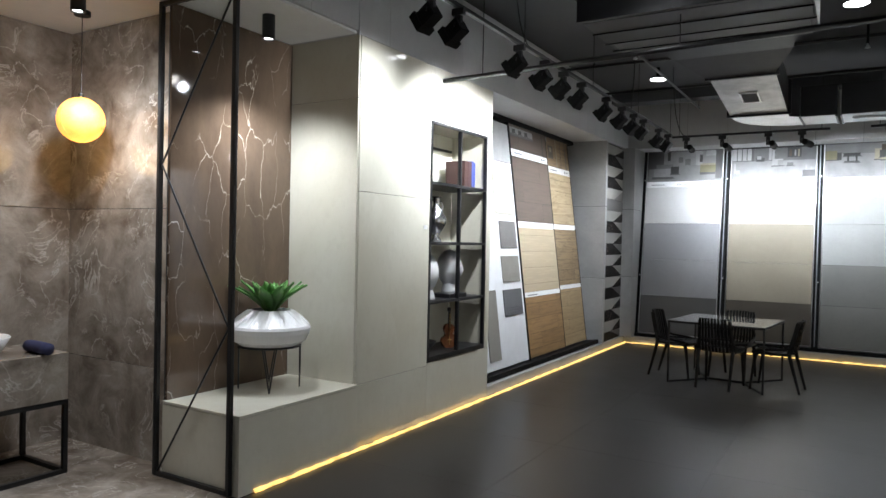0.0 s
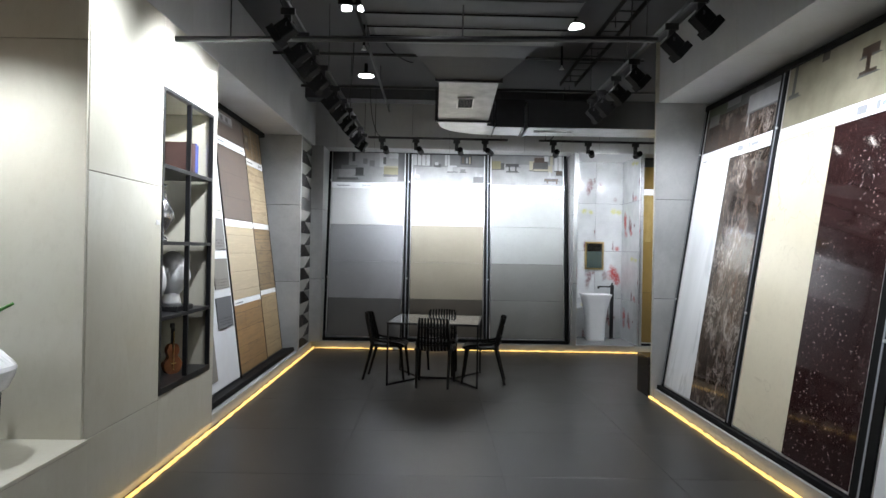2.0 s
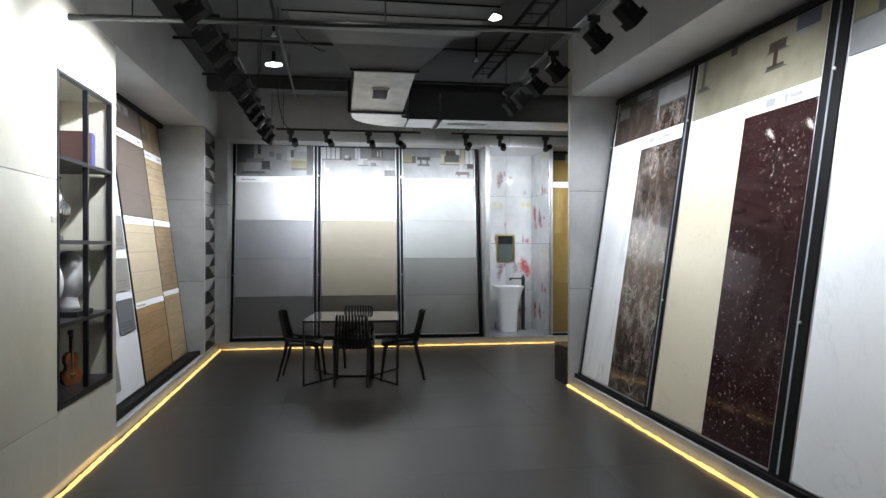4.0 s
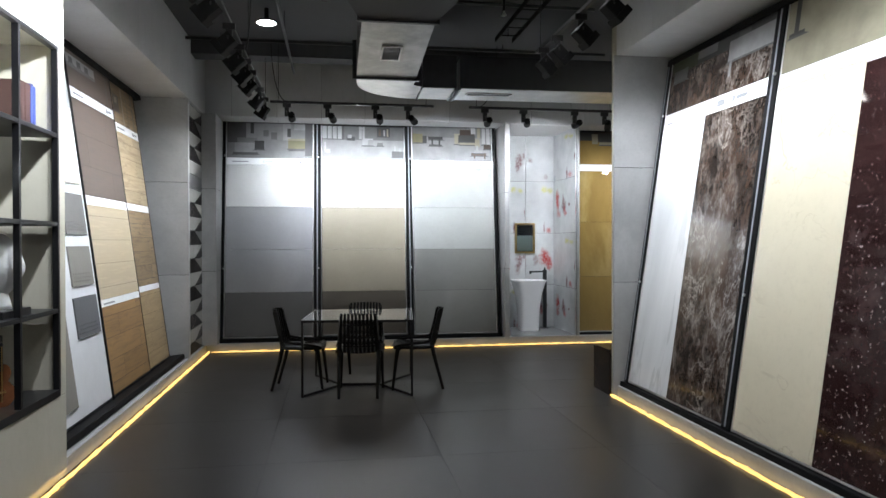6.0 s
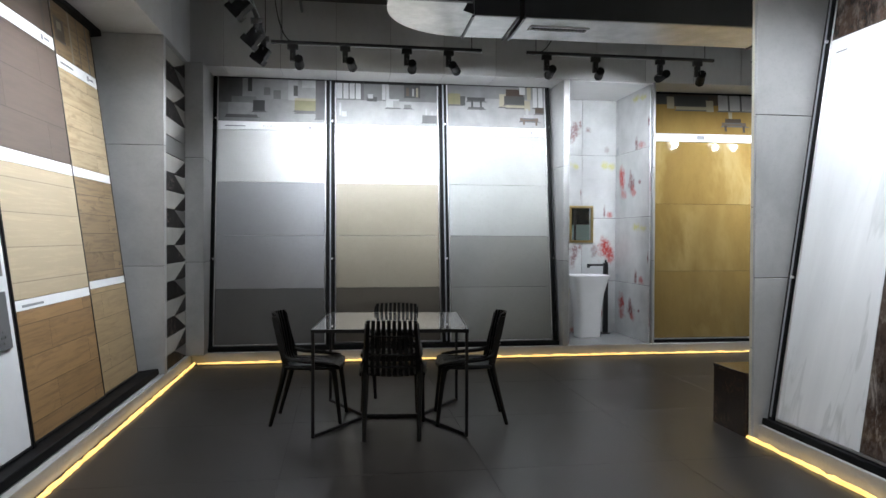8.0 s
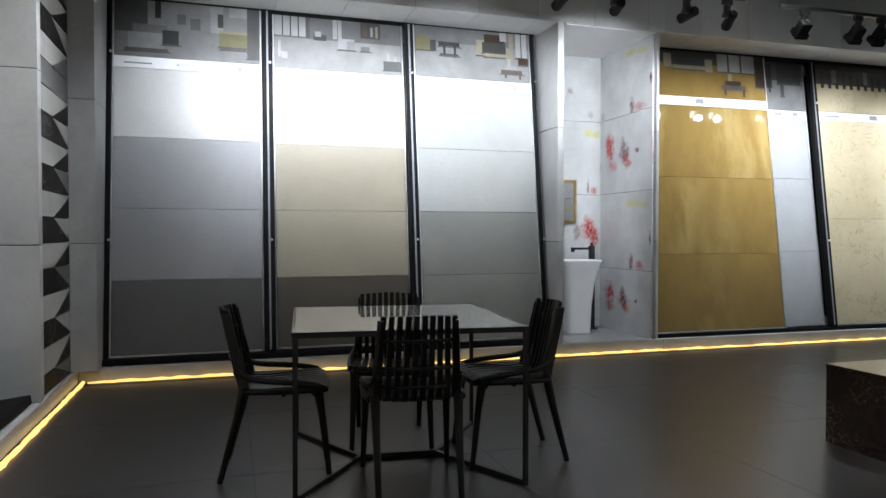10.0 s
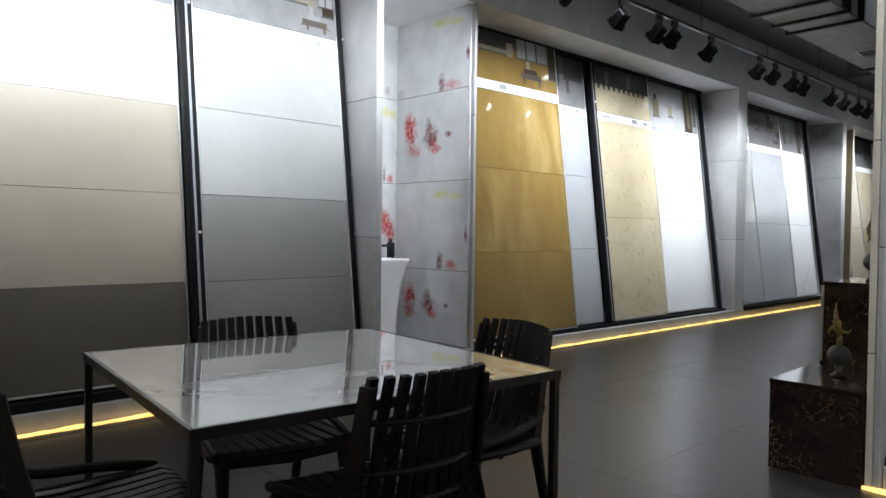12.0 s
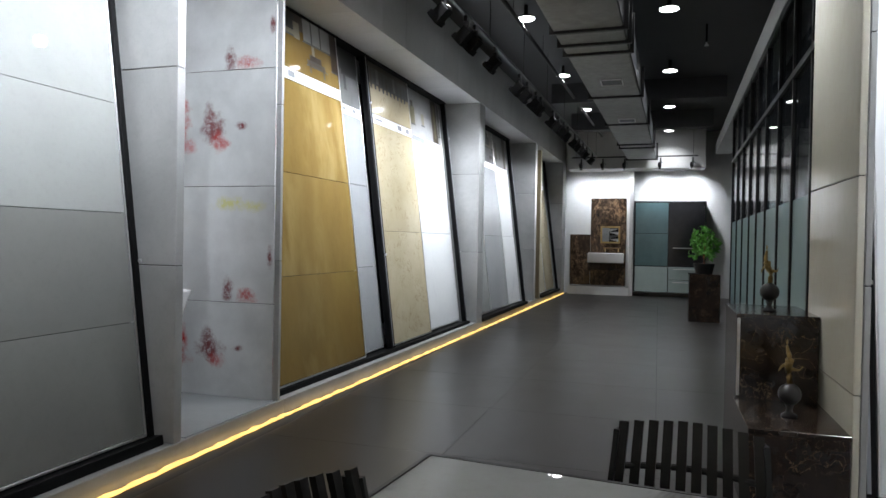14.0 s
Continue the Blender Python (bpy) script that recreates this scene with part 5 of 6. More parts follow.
pt = thing("potted_succulent", (-3.56, 3.475, 0.513), "green succulent in a faceted white bowl on a wire stand", "potted plant")
part("bowl", lathe(bmesh.new(), [(0.09, 0.32), (0.21, 0.325), (0.262, 0.36), (0.29, 0.42), (0.297, 0.455), (0.29, 0.475), (0.235, 0.535), (0.165, 0.585), (0.15, 0.585), (0.145, 0.56)], 60, 15, 0.13, flute_from=0.5), M_CERAM, pt, "white glazed faceted bowl")
part("soil", lathe(bmesh.new(), [(0.15, 0.555), (0.15, 0.57)], 24), M_DARKST, pt, "dark soil")
rnd = random.Random(7)
for i in range(34):
    a = i * 2.399
    tilt = 0.15 + 0.85 * (i / 34)
    L_ = 0.19 + 0.14 * (i / 34) + rnd.uniform(-0.02, 0.02)
    wd = 0.042 + 0.012 * rnd.random()
    bm = bmesh.new()
    rows = []
    for k in range(7):
        t = k / 6
        prof = math.sin(math.pi * (0.18 + 0.82 * t) ** 1.1) * wd if k < 6 else 0.002
        ang = tilt * (0.75 + 0.25 * t)
        r, z = 0.03 + L_ * t * math.sin(ang), L_ * t * math.cos(ang) + 0.0
        rows.append([bm.verts.new((r, -prof, z + prof * 0.25)), bm.verts.new((r + 0.006 * math.cos(ang), 0, z - 0.010 * math.sin(ang))), bm.verts.new((r, prof, z + prof * 0.25)), bm.verts.new((r - 0.004, 0, z + 0.006))])
    for p, q in zip(rows, rows[1:]):
        for k in range(4):
            bm.faces.new((p[k], p[(k + 1) % 4], q[(k + 1) % 4], q[k]))
    bmesh.ops.transform(bm, matrix=Matrix.Translation((0, 0, 0.57)) @ Matrix.Rotation(a, 4, "Z"), verts=bm.verts)
    part("leaf", bm, M_LEAF, pt, smooth=True)
st = thing("plant_stand", (-3.56, 3.475, 0.513), "black wire plant stand with hairpin legs", "plant stand")
part("top_ring", tube(bmesh.new(), [(0.225 * math.cos(2 * math.pi * k / 32), 0.225 * math.sin(2 * math.pi * k / 32), 0.322) for k in range(33)], 0.008), M_BLACK, st)
for k in range(4):
    a = math.pi / 4 + k * math.pi / 2
    for s in (-0.22, 0.22):
        part("leg_wire", tube(bmesh.new(), [(0.225 * math.cos(a + s), 0.225 * math.sin(a + s), 0.32), (0.22 * math.cos(a), 0.22 * math.sin(a), 0.004)], 0.0055), M_BLACK, st)

# bathroom display
va = thing("vanity_stand", (-4.95, 1.2, 0.008), "grey marble vanity counter on a black steel frame", "vanity")
part("counter", boxes((0, 0.55, 0, 1.25, 0.5, 0.82), bevel=0.004), M_GREYM, va)
for x in (0.0, 0.52):
    for y in (0.0, 1.22):
        part("leg", boxes((x, x + 0.03, y, y + 0.03, 0, 0.5)), M_BLACK, va)
for s in ((0.03, 0.52, 1.22, 1.25, 0, 0.03), (0.03, 0.52, 0, 0.03, 0, 0.03), (0.52, 0.55, 0.03, 1.22, 0, 0.03), (0, 0.03, 0.03, 1.22, 0, 0.03), (0.52, 0.55, 0.03, 1.22, 0.47, 0.5), (0.03, 0.52, 1.22, 1.25, 0.47, 0.5)):
    part("frame_bar", boxes(s), M_BLACK, va)
cb = thing("counter_basin", (-4.68, 1.95, 0.828), "white oval ceramic basin on the marble counter", "washbasin")
part("bowl", lathe(bmesh.new(), [(0.12, 0), (0.19, 0.03), (0.24, 0.12), (0.235, 0.125), (0.18, 0.045), (0.05, 0.02)], 36), M_CERAM, cb, smooth=True)
tw = thing("folded_towel", (-4.5, 2.3, 0.828), "rolled navy towel on the vanity counter", "towel")
part("towel_roll", tube(bmesh.new(), [(-0.12, 0, 0.04), (-0.06, 0, 0.042), (0.06, 0, 0.04), (0.12, 0, 0.038)], 0.04, 14), M_TOWEL, tw, smooth=True)
gl = thing("globe_lamp", (-4.58, 2.62, 2.435), "glowing amber woven globe lamp hanging on a cord", "pendant lamp")
bm = bmesh.new()
bmesh.ops.create_icosphere(bm, subdivisions=4, radius=0.155)
part("globe", bm, M_GLOBE, gl, smooth=True)
rnd = random.Random(3)
bm = bmesh.new()
for i in range(26):
    q = Euler((rnd.uniform(0, 6.3), rnd.uniform(0, 6.3), 0)).to_matrix()
    tube(bm, [q @ Vector((0.1575 * math.cos(2 * math.pi * k / 28), 0.1575 * math.sin(2 * math.pi * k / 28), 0)) for k in range(29)], 0.0016, 4)
part("woven_thread", bm, M_GLOBE, gl)
part("cap", lathe(bmesh.new(), [(0.02, 0.15), (0.02, 0.185), (0.008, 0.19)], 14), M_BLACK, gl)
part("cord", tube(bmesh.new(), [(0, 0, 0.19), (0, 0, 0.74)], 0.003, 6), M_BLACK, gl)
part("ceiling_rose", lathe(bmesh.new(), [(0.055, 0.735), (0.055, 0.768)], 20), M_BLACK, gl)
for x, y in ((-3.45, 3.3), (-3.6, 2.1), (-4.1, 2.3)):
    cs = thing("cylinder_spot", (x, y, 3.203), "black cylinder spotlight under the white ceiling", "spotlight")
    part("housing", lathe(bmesh.new(), [(0.045, 0), (0.045, -0.17), (0.036, -0.17), (0.034, -0.15)], 20), M_BLACK, cs)
    part("lens", lathe(bmesh.new(), [(0.03, -0.162), (0.03, -0.158)], 16), M_DOWN, cs)

# ---- table and chairs ----
tb = thing("dining_table", pose(-1.166, 8.658, 0, 0, 0, -5.7), "square white marble table on a thin black steel frame", "table")
Q = 0.538
part("tabletop", boxes((-Q + 0.012, Q - 0.012, -Q + 0.012, Q - 0.012, 0.719, 0.741), bevel=0.002), M_TABLE, tb, "polished white marble top with grey veins")
for s in ((-Q, Q, -Q, -Q + 0.011), (-Q, Q, Q - 0.011, Q), (-Q, -Q + 0.011, -Q + 0.0115, Q - 0.0115), (Q - 0.011, Q, -Q + 0.0115, Q - 0.0115)):
    part("apron", boxes((*s, 0.716, 0.7415)), M_BLACK, tb)
for sx in (-1, 1):
    for sy in (-1, 1):
        cx, cy = sx * (Q - 0.0135), sy * (Q - 0.0135)
        part("leg", boxes((cx - 0.0105, cx + 0.0105, cy - 0.0105, cy + 0.0105, 0, 0.715)), M_BLACK, tb)
        a, b = Vector((cx, cy, 0.013)), Vector((sx * 0.2, 0, 0.013))
        d = b - a
        m = Matrix.Translation(a) @ Matrix.Rotation(math.atan2(d.y, d.x), 4, "Z")
        part("floor_bar", boxes((0.012, d.length, -0.010, 0.010, -0.012, 0.010), m=m), M_BLACK, tb)
part("centre_bar", boxes((-0.2, 0.2, -0.013, 0.013, 0.001, 0.027)), M_BLACK, tb)


def slat(pts, w, t, across):
    """A flat bar of width w (along across) and thickness t through the points."""
    bm = bmesh.new()
    pts = [Vector(p) for p in pts]
    ac = Vector(across).normalized()
    rings = []
    for i, p in enumerate(pts):
        d = (pts[min(i + 1, len(pts) - 1)] - pts[max(i - 1, 0)]).normalized()
        nrm = d.cross(ac).normalized()
        rings.append([bm.verts.new(p + ac * sx * w / 2 + nrm * sy * t / 2) for sx, sy in ((-1, -1), (1, -1), (1, 1), (-1, 1))])
    for a, b in zip(rings, rings[1:]):
        for k in range(4):
            bm.faces.new((a[k], a[(k + 1) % 4], b[(k + 1) % 4], b[k]))
    bm.faces.new(rings[0][::-1])
    bm.faces.new(rings[-1])
    bmesh.ops.recalc_face_normals(bm, faces=bm.faces)
    return bm


def chair(m):
    """Moulded chair that faces +y: slatted seat and back, low curved arms, splayed tapered legs."""
    e = thing("slatted_chair", m, "black moulded plastic chair with a slatted back and seat", "chair", "chairs round the table")
    n = 10
    for i in range(n):
        u = (i - (n - 1) / 2) / ((n - 1) / 2)
        x = u * 0.17
        wrap = 0.045 * u * u
        seat_dip = -0.012 * (1 - u * u)
        top = 0.815 - 0.006 * abs(u)
        pts = bez((x * 1.0, -0.16 + wrap * 0.4, 0.435 + seat_dip), (x * 1.04, -0.215 + wrap * 0.6, 0.437), (x * 1.0, -0.215 + wrap, 0.6), (x * 0.93, -0.275 + wrap, top), 8)
        part("back_slat", slat(pts, 0.024, 0.016, (1, 0, 0)), M_BLACKP, e)
        pts = [(x * 1.04, -0.165, 0.436 + seat_dip), (x * 1.07, -0.05, 0.432 + seat_dip), (x * 1.12, 0.1, 0.44 + seat_dip), (x * 1.14, 0.2, 0.446 + seat_dip * 0.5), (x * 1.13, 0.235, 0.432)]
        part("seat_slat", slat(pts, 0.034, 0.016, (1, 0, 0)), M_BLACKP, e)
    spine = bez((0, -0.16, 0.423), (0, -0.215, 0.437), (0, -0.215, 0.6), (0, -0.275, 0.815), 40)
    for z, w in ((0.70, 0.158), (0.575, 0.165), (0.49, 0.17)):
        y = min(spine, key=lambda p: abs(p.z - z)).y - 0.008
        part("back_band", tube(bmesh.new(), [(w * u, y + 0.045 * u * u, z) for u in [k / 5 - 1 for k in range(11)]], 0.009, 8), M_BLACKP, e)
    part("seat_rim", tube(bmesh.new(), [(0.21, -0.15, 0.43), (0.225, 0.0, 0.428), (0.225, 0.15, 0.43), (0.19, 0.225, 0.425), (0.0, 0.238, 0.418), (-0.19, 0.225, 0.425), (-0.225, 0.15, 0.43), (-0.225, 0.0, 0.428), (-0.21, -0.15, 0.43)], 0.016, 8), M_BLACKP, e)
    part("seat_band", tube(bmesh.new(), [(-0.22, 0.03, 0.415), (0, 0.03, 0.402), (0.22, 0.03, 0.415)], 0.013, 8), M_BLACKP, e)
    for s in (-1, 1):
        part("arm", tube(bmesh.new(), bez((s * 0.186, -0.19, 0.545), (s * 0.2, -0.15, 0.455), (s * 0.24, 0.0, 0.495), (s * 0.222, 0.2, 0.445), 12), 0.015, 8), M_BLACKP, e)
        part("side_panel", slat(bez((s * 0.17, -0.232, 0.79), (s * 0.18, -0.2, 0.62), (s * 0.19, -0.17, 0.55), (s * 0.2, -0.15, 0.435), 8), 0.045, 0.014, (s * 0.25, 0.9, 0)), M_BLACKP, e)
        part("leg", tube(bmesh.new(), [(s * 0.2, 0.165, 0.437), (s * 0.203, 0.195, 0.4), (s * 0.205, 0.21, 0.3), (s * 0.215, 0.245, 0.0)], 0.028, 10, 0.013), M_BLACKP, e)
        part("leg", tube(bmesh.new(), [(s * 0.19, -0.15, 0.45), (s * 0.187, -0.185, 0.3), (s * 0.183, -0.265, 0.0)], 0.024, 10, 0.014), M_BLACKP, e)
    return e


first = chair(pose(-1.187, 8.292, 0, 0, 0, -6.5))
copy_thing(first, pose(-1.775, 8.68, 0, 0, 0, -96))
copy_thing(first, pose(-0.595, 8.548, 0, 0, 0, 84))
copy_thing(first, pose(-1.132, 8.99, 0, 0, 0, 169))

# ---- marble blocks and ornaments by the wall end ----
lo = thing("marble_block", (1.195, 7.91, 0), "low dark brown veined marble block against the wall end", "stone block", "marble blocks")
part("block_body", boxes((0, 0.66, -0.12, 0.29, 0.0, 0.42)), M_EMPERADOR, lo)
part("block_top", boxes((-0.003, 0.663, -0.123, 0.293, 0.42, 0.442), bevel=0.002), M_EMPERADOR, lo)
hi = thing("marble_block", (1.862, 7.91, 0), "tall dark brown veined marble block against the wall end", "stone block", "marble blocks")
part("block_body", boxes((0, 0.66, -0.12, 0.28, 0.0, 0.875)), M_EMPERADOR, hi)
part("block_top", boxes((-0.003, 0.663, -0.123, 0.283, 0.875, 0.897), bevel=0.002), M_EMPERADOR, hi)
part("edge_angle", boxes((-0.012, -0.004, 0.265, 0.28, 0.455, 0.875)), M_ALU, hi, "pale metal corner edge")


def ornament(m, label, k=1.0):
    e = thing("bird_ornament", m, label, "ornament", "gilded ornaments")
    part("ball", lathe(bmesh.new(), [(0.02, 0.09)] + [(max(0.012, 0.085 * math.sin(math.pi * (i + 0.5) / 12)), 0.175 - 0.085 * math.cos(math.pi * (i + 0.5) / 12)) for i in range(12)], 24), M_DARKST, e, "dark polished stone ball", smooth=True)
    part("foot", lathe(bmesh.new(), [(0.06, 0), (0.06, 0.015), (0.03, 0.03), (0.022, 0.06), (0.035, 0.095)], 20), M_DARKST, e, smooth=True)
    part("figure", tube(bmesh.new(), [(0.0, 0.0, 0.225), (0.015, -0.01, 0.31), (0.028, -0.015, 0.35), (0.0, 0.02, 0.40), (-0.02, 0.03, 0.45)], 0.02, 10, 0.032), M_BRONZE, e, smooth=True)
    part("neck", tube(bmesh.new(), bez((-0.02, 0.03, 0.43), (-0.05, 0.06, 0.5), (0.03, 0.02, 0.52), (0.005, 0.03, 0.60)), 0.024, 8, 0.006), M_BRONZE, e, smooth=True)
    part("wing", tube(bmesh.new(), bez((0.0, 0.02, 0.40), (0.03, 0.05, 0.42), (0.04, 0.06, 0.37), (0.05, 0.07, 0.35)), 0.018, 6, 0.004, 0.5), M_BRONZE, e)
    part("wing", tube(bmesh.new(), bez((0.0, 0.0, 0.37), (-0.02, -0.04, 0.38), (-0.04, -0.05, 0.34), (-0.06, -0.06, 0.40)), 0.018, 6, 0.004, 0.5), M_BRONZE, e)
    return e


orn = ornament(pose(2.1, 8.0, 0.897) @ Matrix.Scale(0.62, 4), "gilded bird figure on a dark ball on the tall block")
o2 = copy_thing(orn, pose(1.5, 7.985, 0.442, 0, 0, 40))
o2["label"] = "gilded bird figure on a dark ball on the low block"

# ---- glazed partition along the passage ----
PART = Matrix.Translation((2.2, 7.63, 0)) @ Matrix.Rotation(math.atan(-0.0205), 4, "Z")
setting("bulkhead_partition", boxes((0, 12.75, -0.3, 0.02, 3.36, 3.62), bevel=0.003, m=PART), M_CONC_D, "grey fascia above the glazed partition", "bulkhead")
gp = thing("glass_partition", PART, "black framed partition with clear upper and frosted lower glass", "partition")
xs = [0.0, 0.9, 1.7, 2.5, 3.4, 4.2, 5.0, 5.9, 6.8, 7.75]
part("sill_rail", boxes((0, 7.75, -0.03, 0.02, 0, 0.08)), M_BLACK, gp)
part("middle_rail", boxes((0, 7.75, -0.03, 0.025, 2.6, 2.65)), M_BLACK, gp)
part("head_rail", boxes((0, 7.75, -0.03, 0.015, 3.29, 3.358)), M_BLACK, gp)
for a in xs:
    part("mullion", boxes((a - 0.022, a + 0.022, -0.035, 0.018, 0, 3.357), bevel=0.002), M_BLACK, gp)
for a, b in zip(xs, xs[1:]):
    part("frosted_pane", boxes((a + 0.023, b - 0.023, -0.008, 0.0, 0.081, 1.629)), M_FROST, gp, "frosted teal glass")
    part("clear_pane", boxes((a + 0.023, b - 0.023, -0.008, 0.0, 1.631, 2.599)), M_GLASS, gp, "clear dark glass")
    part("clear_pane", boxes((a + 0.023, b - 0.023, -0.008, 0.0, 2.651, 3.289)), M_GLASS, gp, "clear dark glass")
# near-black colour stands in for the dim, unlit room behind the glass
setting("wall_room_south", boxes((2.2, 15, 3.4, 3.5, 0, CEIL)), M_VOID, "wall coloured black for the dimness of the room behind the glass", "wall")
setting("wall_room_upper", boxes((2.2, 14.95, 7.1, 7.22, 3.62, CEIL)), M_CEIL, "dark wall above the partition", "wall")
pb = thing("planter_box", (9.75, 7.64, 0), "tall dark brown square planter with a round green bush", "planter")
part("box_body", boxes((0, 0.5, 0, 0.48, 0, 0.78), bevel=0.008), M_EMPERADOR, pb)
part("plant_pot", lathe(bmesh.new(), [(0.13, 0.78), (0.17, 0.95), (0.15, 0.95), (0.14, 0.93)], 24, centre=(0.25, 0.24, 0)), M_BLACK, pb)
rnd = random.Random(11)
part("stems", tube(bmesh.new(), [(0.25, 0.24, 0.93), (0.26, 0.25, 1.05), (0.24, 0.23, 1.25)], 0.02, 7, 0.008), M_COPPER, pb)
bm = bmesh.new()
for i in range(520):
    a, c = rnd.uniform(0, 6.283), rnd.uniform(-0.7, 1)
    clump = 0.82 + 0.25 * math.sin(3 * a + 5 * c) + rnd.uniform(-0.15, 0.1)
    r = 0.24 * clump * rnd.uniform(0.55, 1) ** 0.4
    p = Vector((0.25 + r * math.cos(a) * math.sqrt(1 - c * c), 0.24 + r * math.sin(a) * math.sqrt(1 - c * c), 1.24 + 0.30 * c * clump))
    q = Euler((rnd.uniform(0, 6), rnd.uniform(0, 6), rnd.uniform(0, 6))).to_matrix()
    s = rnd.uniform(0.028, 0.05)
    bm.faces.new([bm.verts.new(p + q @ Vector(k) * s) for k in ((-1, 0, 0), (-0.3, -0.5, 0.1), (0.5, -0.4, 0.1), (1, 0, 0), (0.5, 0.4, 0.1), (-0.3, 0.5, 0.1))])
part("foliage", bm, M_LEAF2, pb, "bright green small leaves")

# ---- end of the passage ----
XE = 15.3
setting("wall_end", boxes((XE, XE + 0.2, 3.0, 12.7, 0, CEIL)), M_PAINT, "white wall closing the passage", "wall")
setting("bulkhead_end", boxes((14.6, XE - 0.001, 7.62, 10.74, 3.02, CEIL)), M_CONC_D, "grey bulkhead above the end wall", "bulkhead")
setting("platform_end", boxes((14.9, XE, 9.28, 10.72, 0, 0.2), bevel=0.004), M_WHITET, "white tile platform of the basin display", "platform")
for nm, s, mt, lb in (("wall_panel_marble", (XE - 0.03, XE - 0.002, 9.37, 10.22, 0.21, 2.36), M_TANVEIN, "bookmatched dark brown marble panel behind the basin"), ("wall_dado_marble", (XE - 0.025, XE - 0.002, 10.225, 10.72, 0.21, 1.46), M_TANVEIN, "dark brown marble dado")):
    setting(nm, boxes(s), mt, lb, "wall panel")
framed_mirror(pose(XE - 0.032, 9.98, 1.25, 0, 0, -90), 0.47, 0.42, "mirror in a brass frame on dark marble", 0.04)
wb = thing("wall_basin", (XE - 0.032, 9.4, 0.6), "white rectangular basin on a dark marble shelf", "washbasin")
part("bowl", boxes((-0.45, 0, 0.0, 0.85, 0.18, 0.42), bevel=0.02), M_CERAM, wb)
part("shelf_front", boxes((-0.4, 0, 0.02, 0.83, 0.0, 0.178)), M_EMPERADOR, wb, "dark marble shelf")
rk = thing("towel_shelf", (XE - 0.032, 9.5, 1.12), "small wooden shelf under the mirror", "shelf")
part("board", boxes((-0.12, 0, 0, 0.4, 0, 0.03)), M_W3, rk)
part("brackets", boxes((-0.1, 0, 0.03, 0.05, -0.08, 0), (-0.1, 0, 0.35, 0.37, -0.08, 0)), M_BRASS, rk)
kc = thing("kitchen_wall_unit", (XE - 0.4, 7.56, 0.1), "tall kitchen unit with teal glass doors and dark gloss oven bay", "kitchen unit")
part("carcass", boxes((0.02, 0.398, 0, 1.62, 0, 2.16)), M_KDARK, kc)
part("frame", boxes((0.0, 0.02, 0.0, 0.03, 0, 2.17), (0.0, 0.02, 1.59, 1.62, 0, 2.17), (0, 0.02, 0.03, 1.59, 2.14, 2.17)), M_BLACK, kc)
for y0, y1, z0, z1, mt, nm in ((0.84, 1.58, 0.64, 1.4, M_KGLASS, "glass_door"), (0.84, 1.58, 1.41, 2.13, M_KGLASS, "glass_door"), (0.04, 0.82, 0.64, 1.12, M_KDARK, "oven_door"), (0.04, 0.82, 1.13, 2.13, M_KDARK, "upper_door"), (0.84, 1.58, 0.02, 0.62, M_KWHITE, "base_door"), (0.04, 0.82, 0.02, 0.31, M_KWHITE, "drawer"), (0.04, 0.82, 0.32, 0.62, M_KWHITE, "drawer")):
    dr = part(nm, boxes((-0.005, 0.018, y0, y1, z0, z1), bevel=0.003), mt, kc)
    if nm in ("drawer", "oven_door"):
        part("handle", boxes((-0.03, -0.006, y0 + 0.1, y1 - 0.1, z1 - 0.06, z1 - 0.045)), M_ALU, dr, "steel bar handle")
tr = thing("corner_trim", (XE - 0.42, 9.19, 0), "pale aluminium trim beside the kitchen unit", "trim")
part("trim_bar", boxes((0, 0.42, 0, 0.09, 0, 3.0)), M_G1, tr)


# ---- ceiling services ----
def track(a, b, group="lighting tracks"):
    a, b = Vector(a), Vector(b)
    d = b - a
    e = thing("lighting_track", Matrix.Translation(a) @ Matrix.Rotation(math.atan2(d.y, d.x), 4, "Z"), "black ceiling track for spotlights", "lighting track", group)
    part("rail", boxes((0, d.length, -0.018, 0.018, 0, 0.03), bevel=0.003), M_BLACK, e)
    n = max(2, int(d.length / 1.6) + 1)
    for i in range(n):
        x = 0.1 + (d.length - 0.2) * i / (n - 1)
        part("hanger_rod", tube(bmesh.new(), [(x, 0, 0.03), (x, 0, CEIL - a.z)], 0.004, 6), M_BLACK, e)


